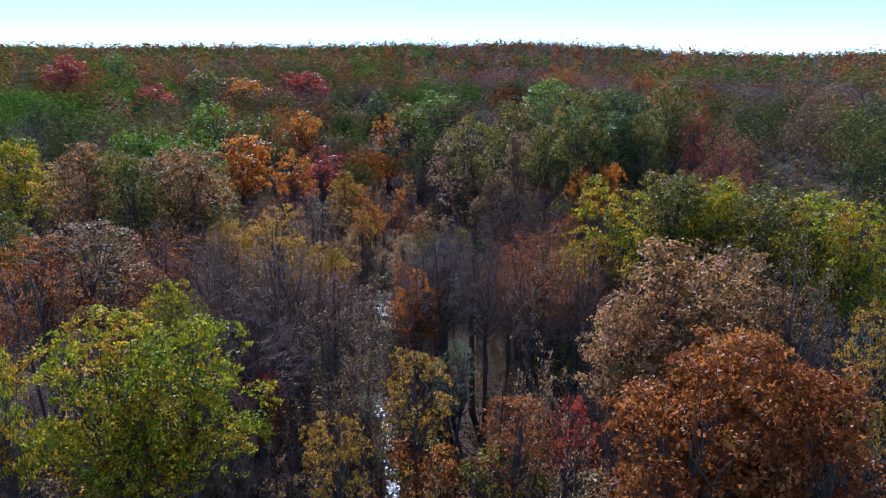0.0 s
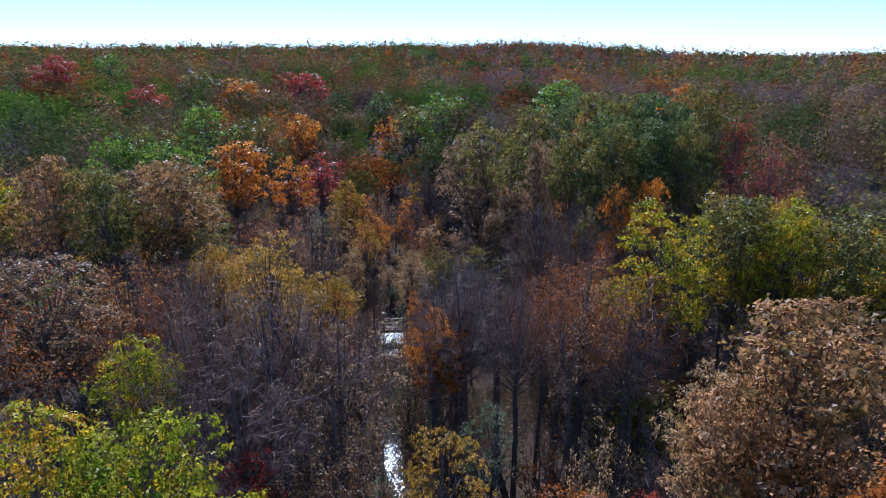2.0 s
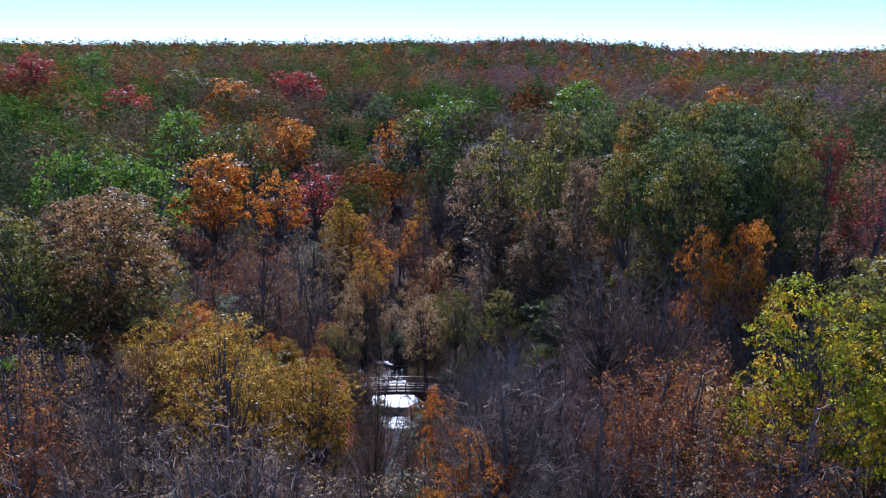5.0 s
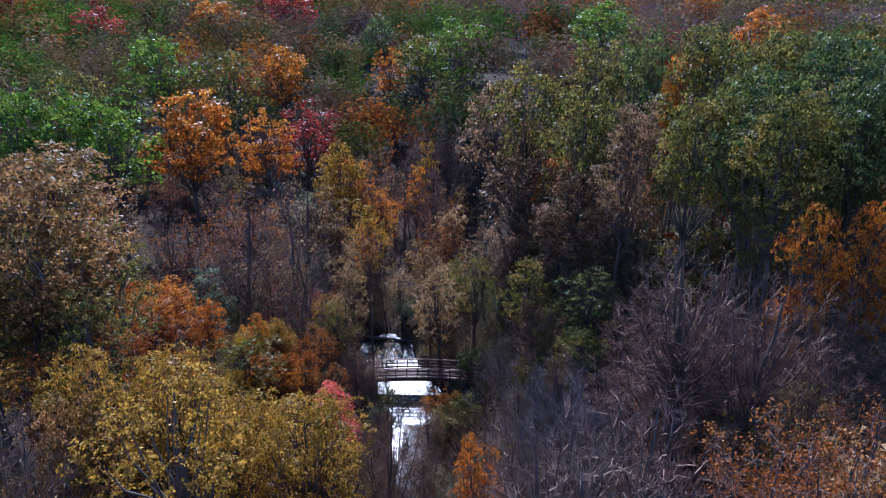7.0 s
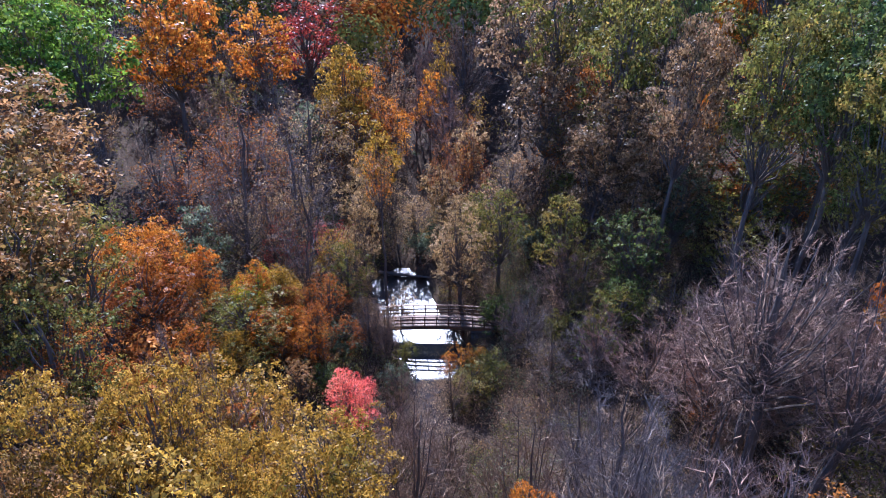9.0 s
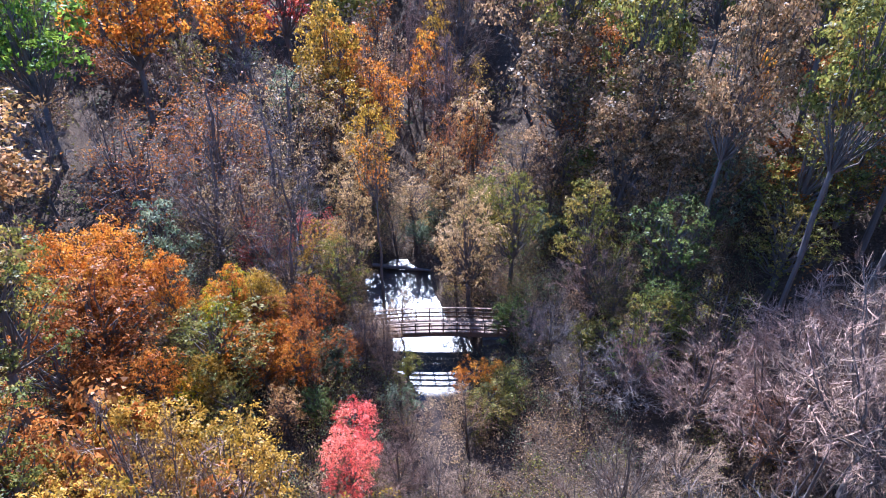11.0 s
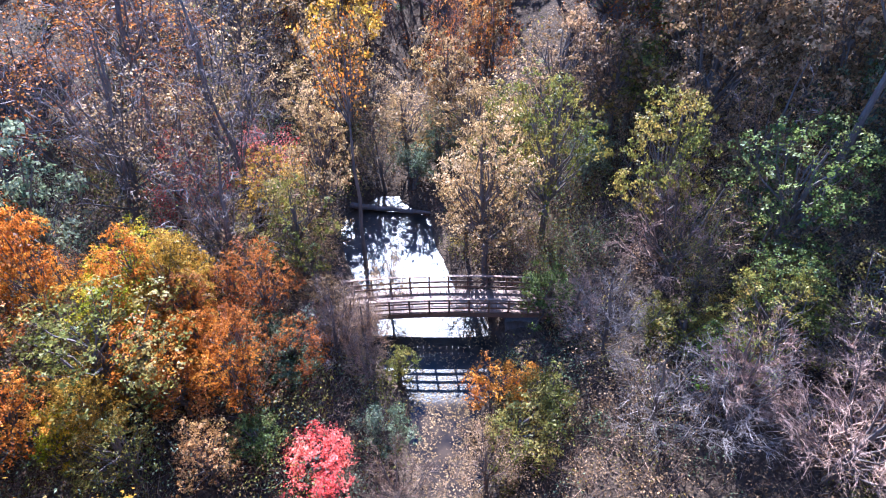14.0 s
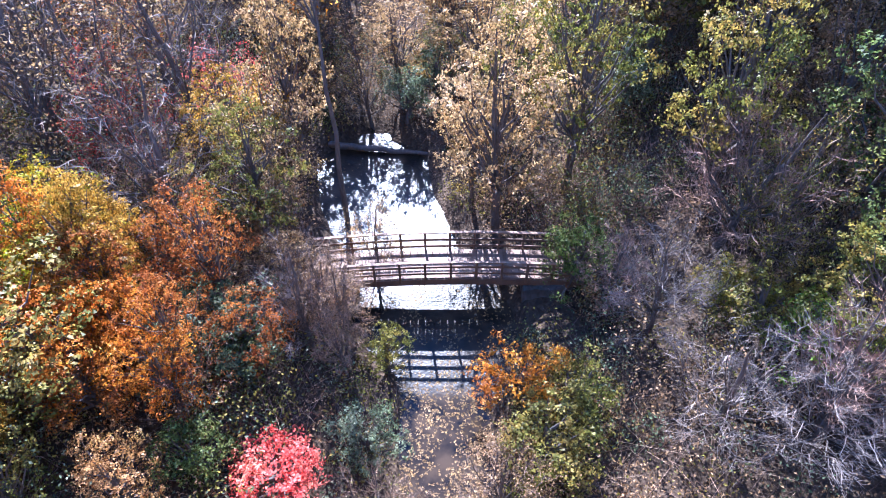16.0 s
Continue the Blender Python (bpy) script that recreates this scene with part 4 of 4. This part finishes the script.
plant("bare", "olive", 6.0, 100.5, 8.5, 3.6, TWIG_MAUVE)
plant("bare", "olive", 11.0, 96.5, 9.5, 4.2, TWIG_MAUVE)
plant("bare", "olive", 3.0, 95.0, 7.0, 3.0)
plant("bare", "olive", 9.0, 104.5, 8.0, 3.4)
plant("bare", "olive", 14.0, 102.5, 9.5, 3.8, TWIG_MAUVE)
plant("thin", "olive", 4.4, 106.2, 8.0, 2.7)
plant("thin", "tan", -17.6, 119.6, 11.5, 2.2)
plant("thin", "tan", -18.6, 124.5, 10.0, 2.8)
plant("thin", "tan", -17.6, 130.0, 11.0, 3.0)
plant("thin", "tan", -10.0, 129.0, 10.0, 2.6)
plant("thin", "olive", 1.6, 114.6, 12.5, 3.0)
plant("oak", "bronze", 28.5, 78.5, 13.5, 4.2)
plant("oak", "olive", 25.0, 73.5, 12.5, 4.0)
plant("thin", "brown", 23.0, 80.0, 12.5, 3.6)
plant("oak", "brown", 31.5, 73.0, 13.0, 4.2)
plant("sparse", "rust", 21.5, 74.5, 12.0, 4.0, TWIG_MAUVE)
plant("thin", "olive", 33.0, 83.0, 13.0, 4.0)
plant("oak", "bronze", 22.0, 61.0, 14.0, 4.6, lift=8.0)

# ---- the wood between them ----
def fill_wood():
    r = np.random.default_rng(21)
    taken = [(o.location.x, o.location.y) for o in scene.objects if o.type == "EMPTY"]
    tints = ["olive", "brown", "rust", "grey_green", "tan", "gold", "green", "red"]
    made = 0
    while made < 150:
        y = 14 + 130 * r.random() ** 1.1
        x = -4 + (r.random() - 0.5) * (26 + 1.34 * y)
        d = abs(x - stream_x(y)) - stream_half(y)
        if d < (2.6 if 96 < y < 124 else 0.6) or (74 < y < 84 and 2 < x < 7) or (62 < y < 72 and 5 < x < 10) or any((x - a) ** 2 + (y - b) ** 2 < 10 for a, b in taken):
            continue
        kind = ("bare", "sparse", "thin", "shrub")[int(r.choice(4, p=(0.36, 0.28, 0.24, 0.12)))]
        tint = tints[int(4 + 4.5 * noise.noise((x * 0.03, y * 0.03, 9))) % 8]
        if d < 13 and 90 < y < 124:
            kind = "shrub"
        elif x > -3 and y > 80 and kind == "sparse":
            kind = "bare"
        h = (2.2 + 2.2 * r.random()) if kind == "shrub" else (9 + 5 * r.random()) + (6 if y < 92 else 0)
        rad = h * 0.42 if kind == "shrub" else 2.6 + 1.4 * r.random()
        (plant if 44 < y < 100 and abs(x + 6) < 17 else plant_joined)(kind, tint, x, y, h, rad)
        taken.append((x, y))
        made += 1


fill_wood()


def fill_corridor():
    """Bare and thinning trees that close over the stream above the pool."""
    r = np.random.default_rng(44)
    for k in range(28):
        y = 124.5 + 50 * ((k + r.random()) / 28)
        x = stream_x(y) + r.uniform(-8, 8)
        if y < 140 and abs(x - stream_x(y)) < 5.0:
            continue
        kind = ("bare", "sparse", "thin", "bare")[k % 4]
        tint = ("rust", "tan", "brown", "gold", "orange")[k % 5]
        plant_joined(kind, tint, x, y, 7 + 5 * r.random() + 0.1 * (y - 124), 2.2 + 1.2 * r.random(), TWIG_MAUVE if k % 2 else None)


fill_corridor()


def fill_slopes():
    """Undergrown trees below the tall ones, on the slope to the east and the bare wood to the west."""
    r = np.random.default_rng(52)
    taken = [(o.location.x, o.location.y) for o in scene.objects if o.type == "EMPTY"]
    for k in range(150):
        east = k % 5 < 3
        x = r.uniform(0, 48) if east else r.uniform(-58, -22)
        y = r.uniform(112, 172)
        if any((x - a) ** 2 + (y - b) ** 2 < 6 for a, b in taken):
            continue
        kind = ("thin", "sparse", "thin")[k % 3] if east else ("bare", "bare", "sparse")[k % 3]
        tint = ("olive", "brown", "dark_green", "rust", "brown")[int(5 * r.random())]
        plant_joined(kind, tint, x, y, 7 + 5 * r.random(), 2.6 + 1.2 * r.random(), TWIG_MAUVE if k % 2 else None if east else TWIG_PALE)


fill_slopes()


def overhang():
    """Bare and sparse young trees on both banks, their twigs over the water."""
    r = np.random.default_rng(61)
    y = 50.0
    while y < 101:
        for side in (-1, 1):
            x = stream_x(y) + side * (stream_half(y) + 0.3 + 1.0 * r.random())
            kind = ("bare", "sparse", "bare", "thin")[int(4 * r.random())]
            tint = ("brown", "tan", "rust", "gold", "grey_green")[int(5 * r.random())]
            plant(kind, tint, x, y + r.uniform(-1, 1), 4.5 + 4 * r.random(), 1.7 + 0.9 * r.random())
        y += 3.6


overhang()


def fill_hollow():
    """Bare and nearly bare trees of middle height that close the wood below the tall crowns."""
    r = np.random.default_rng(77)
    made = 0
    while made < 84:
        y = r.uniform(44, 92)
        x = -6 + r.uniform(-1, 1) * (14 + 0.18 * y)
        d = abs(x - stream_x(y)) - stream_half(y)
        if d < 2.2 or (66 < y < 86 and 0 < x < 6):
            continue
        kind = ("bare", "bare", "sparse", "bare", "thin")[made % 5]
        tint = ("brown", "rust", "tan", "olive")[made % 4]
        plant_joined(kind, tint, x, y, 8 + 6 * r.random(), 2.8 + 1.5 * r.random(), TWIG_MAUVE if made % 2 else None)
        made += 1


fill_hollow()
join_thicket()


def clump(r, centre, reach, n, size, lift=0.0, rough=0.6, corners=3):
    """n leaf cards on a lumpy dome."""
    d = r.normal(size=(n, 3))
    d[:, 2] = np.abs(d[:, 2]) + lift
    d /= np.linalg.norm(d, axis=1, keepdims=True)
    lump = 0.9 + 0.25 * np.sin(d[:, 0] * 5 + centre[0]) * np.sin(d[:, 1] * 5 + centre[1]) + 0.14 * r.normal(size=n)
    c = np.array(centre) + d * lump[:, None] * np.array(reach)
    nn = d + rough * r.normal(size=(n, 3))
    nn /= np.linalg.norm(nn, axis=1, keepdims=True)
    return cards(c, nn, size * (0.6 + 0.8 * r.random(n)), r, corners)


def stuff(name, pieces, mats, label, category):
    """One joined mesh of many small pieces: (verts, faces, material)."""
    vs, fs, ms, base = [], [], [], 0
    for v, f, k in pieces:
        vs.append(v)
        fs.append(f + base)
        ms.append(np.full(len(f), k))
        base += len(v)
    me = bpy.data.meshes.new(name)
    me.from_pydata(np.concatenate(vs).tolist(), [], np.concatenate(fs).tolist())
    for mat in mats:
        me.materials.append(mat)
    me.polygons.foreach_set("material_index", np.concatenate(ms).astype(np.int32))
    ob = new(name, me)
    tagged(ob, label, category, kind="stuff")


def spikes(r, centre, reach, n):
    """n thin bare stems that fan out of the ground."""
    a = np.array(centre) + r.normal(size=(n, 3)) * np.array((reach * 0.4, reach * 0.4, 0.0))
    d = r.normal(size=(n, 3)) * np.array((0.55, 0.55, 0.25)) + np.array((0, 0, 0.9))
    b = a + d * reach * (0.5 + 0.8 * r.random((n, 1)))
    w = np.cross(d, r.normal(size=(n, 3)))
    w /= np.linalg.norm(w, axis=1, keepdims=True) / 0.010
    v = np.stack([a + w, a - w, b], 1).reshape(-1, 3)
    return v, np.arange(3 * n).reshape(-1, 3)


def undergrowth():
    r = np.random.default_rng(33)
    tints = ["brown", "olive", "grey_green", "rust", "brown", "olive", "dark_green", "rust"]
    leafy_bits, stems = [], []
    while len(leafy_bits) < 4900:
        near = len(leafy_bits) < 1500
        y = 84 + 50 * r.random() if near else 18 + 185 * r.random()
        x = -11 + (r.random() - 0.5) * 52 if near else -4 + (r.random() - 0.5) * (26 + 1.34 * y)
        d = abs(x - stream_x(y)) - stream_half(y)
        if d < (-1.5 if y > 126 else 0.9 if y > 100 else 0.4) or (108.5 < y < 115 and d < 3.2):
            continue
        if x > -4 and 92 < y < 113 and r.random() < 0.5:
            continue
        near = near or (82 < y < 134 and abs(x + 11) < 27)
        wide = (0.55 + 0.8 * r.random()) * (1 if d < 3 else 1.35)
        tall = wide * (0.7 + 1.1 * r.random()) * (1 if d < 4 else 1.5 if near else 2.2)
        a = noise.noise((x * 0.07, y * 0.07, 2.0)) * 1.5 + 0.6 * (r.random() - 0.5)
        k = min(7, max(0, int(3.6 + 4.2 * a)))
        if near and k in (3, 6, 7):
            k = (0, 2, 1)[len(leafy_bits) % 3]
        leafy_bits.append((*clump(r, (x, y, ground(x, y)), (wide, wide, tall), 150 if near else 32, 0.06 if near else 0.14, corners=4), k))
        if d > 1.6 and r.random() < 0.7:
            q = (x + r.normal() * 0.8, y + r.normal() * 0.8)
            v, f = spikes(r, (*q, ground(*q)), 1.0 + 1.3 * r.random() if near else 2.0 + 2.2 * r.random(), 42)
            stems.append((v, f, 0 if r.random() < 0.6 else 1))
    stuff("undergrowth", leafy_bits, [LEAVES[t] for t in tints], "tangled undergrowth of brown and green bushes", "undergrowth")
    stuff("brushwood", stems, [TWIG, TWIG_MAUVE], "thicket of thin bare grey stems", "thicket")


undergrowth()
floating_leaves()


def far_woods():
    """The wooded hills behind: crowns of leaf clumps, their colours in drifts."""
    r = np.random.default_rng(5)
    tints = ["green", "olive", "rust", "red", "brown", "orange", "dark_green", "yellow_green", "mauve", "bronze", "tan"]
    mats = [FAR_LEAVES[t] for t in tints]
    taken = [(o.location.x, o.location.y, 4.5 * o.scale.x) for o in scene.objects if o.type == "EMPTY" and o.scale.z > 0.6]
    pieces = []
    y = 60.0
    while y < 1150:
        step = 8.5 if y < 160 else 9.6 if y < 480 else 13.0
        half = 14 + y * 0.71
        for x in np.arange(-half - 10, half, step):
            px, py = x + (r.random() - 0.5) * step, y + (r.random() - 0.5) * step
            if py < 165 and abs(px + 11) < (52 if py < 110 else 46 if py < 128 else 38):
                continue
            if py < 240 and (any((px - a) ** 2 + (py - b) ** 2 < (0.9 * c + 1.0) ** 2 for a, b, c in taken)):
                continue
            z0 = ground(px, py)
            a = noise.noise((px * 0.011, py * 0.011, 1.0)) + 0.4 * noise.noise((px * 0.035, py * 0.035, 4.0)) + 0.55 * (r.random() - 0.5)
            a += 0.04 if px < -0.1 * py else -0.2 if py > 220 else -0.04
            tint = 8 if a < -0.16 else 4 if a < 0.0 else 2 if a < 0.02 else 1 if a < 0.16 else 6 if a < 0.30 else 0
            if py < 170:
                tint = (8, 4, 1, 6)[int(4 * r.random())]
            elif r.random() < (0.34 if px < -0.05 * py else 0.22):
                tint = int(r.choice((3, 2, 2, 5, 9, 9, 10, 1, 6)))
            h = (14 + 9 * r.random()) - (2 if tint == 8 else 0)
            rad = step * (0.42 + 0.3 * r.random())
            n = 1200 if y < 150 else 860 if y < 210 else 500 if y < 300 else 270 if y < 400 else 190 if y < 480 else 80
            deep = max(rad * 1.05, (0.4 if y < 300 else 0.62 if y < 480 else 0.8) * h)
            size = rad * (1.75 / math.sqrt(n)) * (0.5 if tint == 8 else 1)
            bits = 7 if y < 300 else 5 if y < 480 else 3
            for k in range(bits):
                turn = 2 * math.pi * (k + r.random() * 0.6) / max(1, bits - 1)
                out = 0.0 if k == 0 else rad * (0.5 + 0.2 * r.random())
                share = 0.6 if k == 0 else 0.44 + 0.2 * r.random()
                c = (px + out * math.cos(turn), py + out * math.sin(turn), z0 + h - deep - (0.2 + 1.4 * r.random() if k else 0))
                v, f = clump(r, c, (rad * share, rad * share, deep * (1 if k == 0 else 0.75)), max(12, n // bits), size, -0.3, 0.2)
                pieces.append((v, f, tint))
        y += step
    stuff("far_woods", pieces, mats, "wooded hills in mixed autumn colours", "woods")


far_woods()
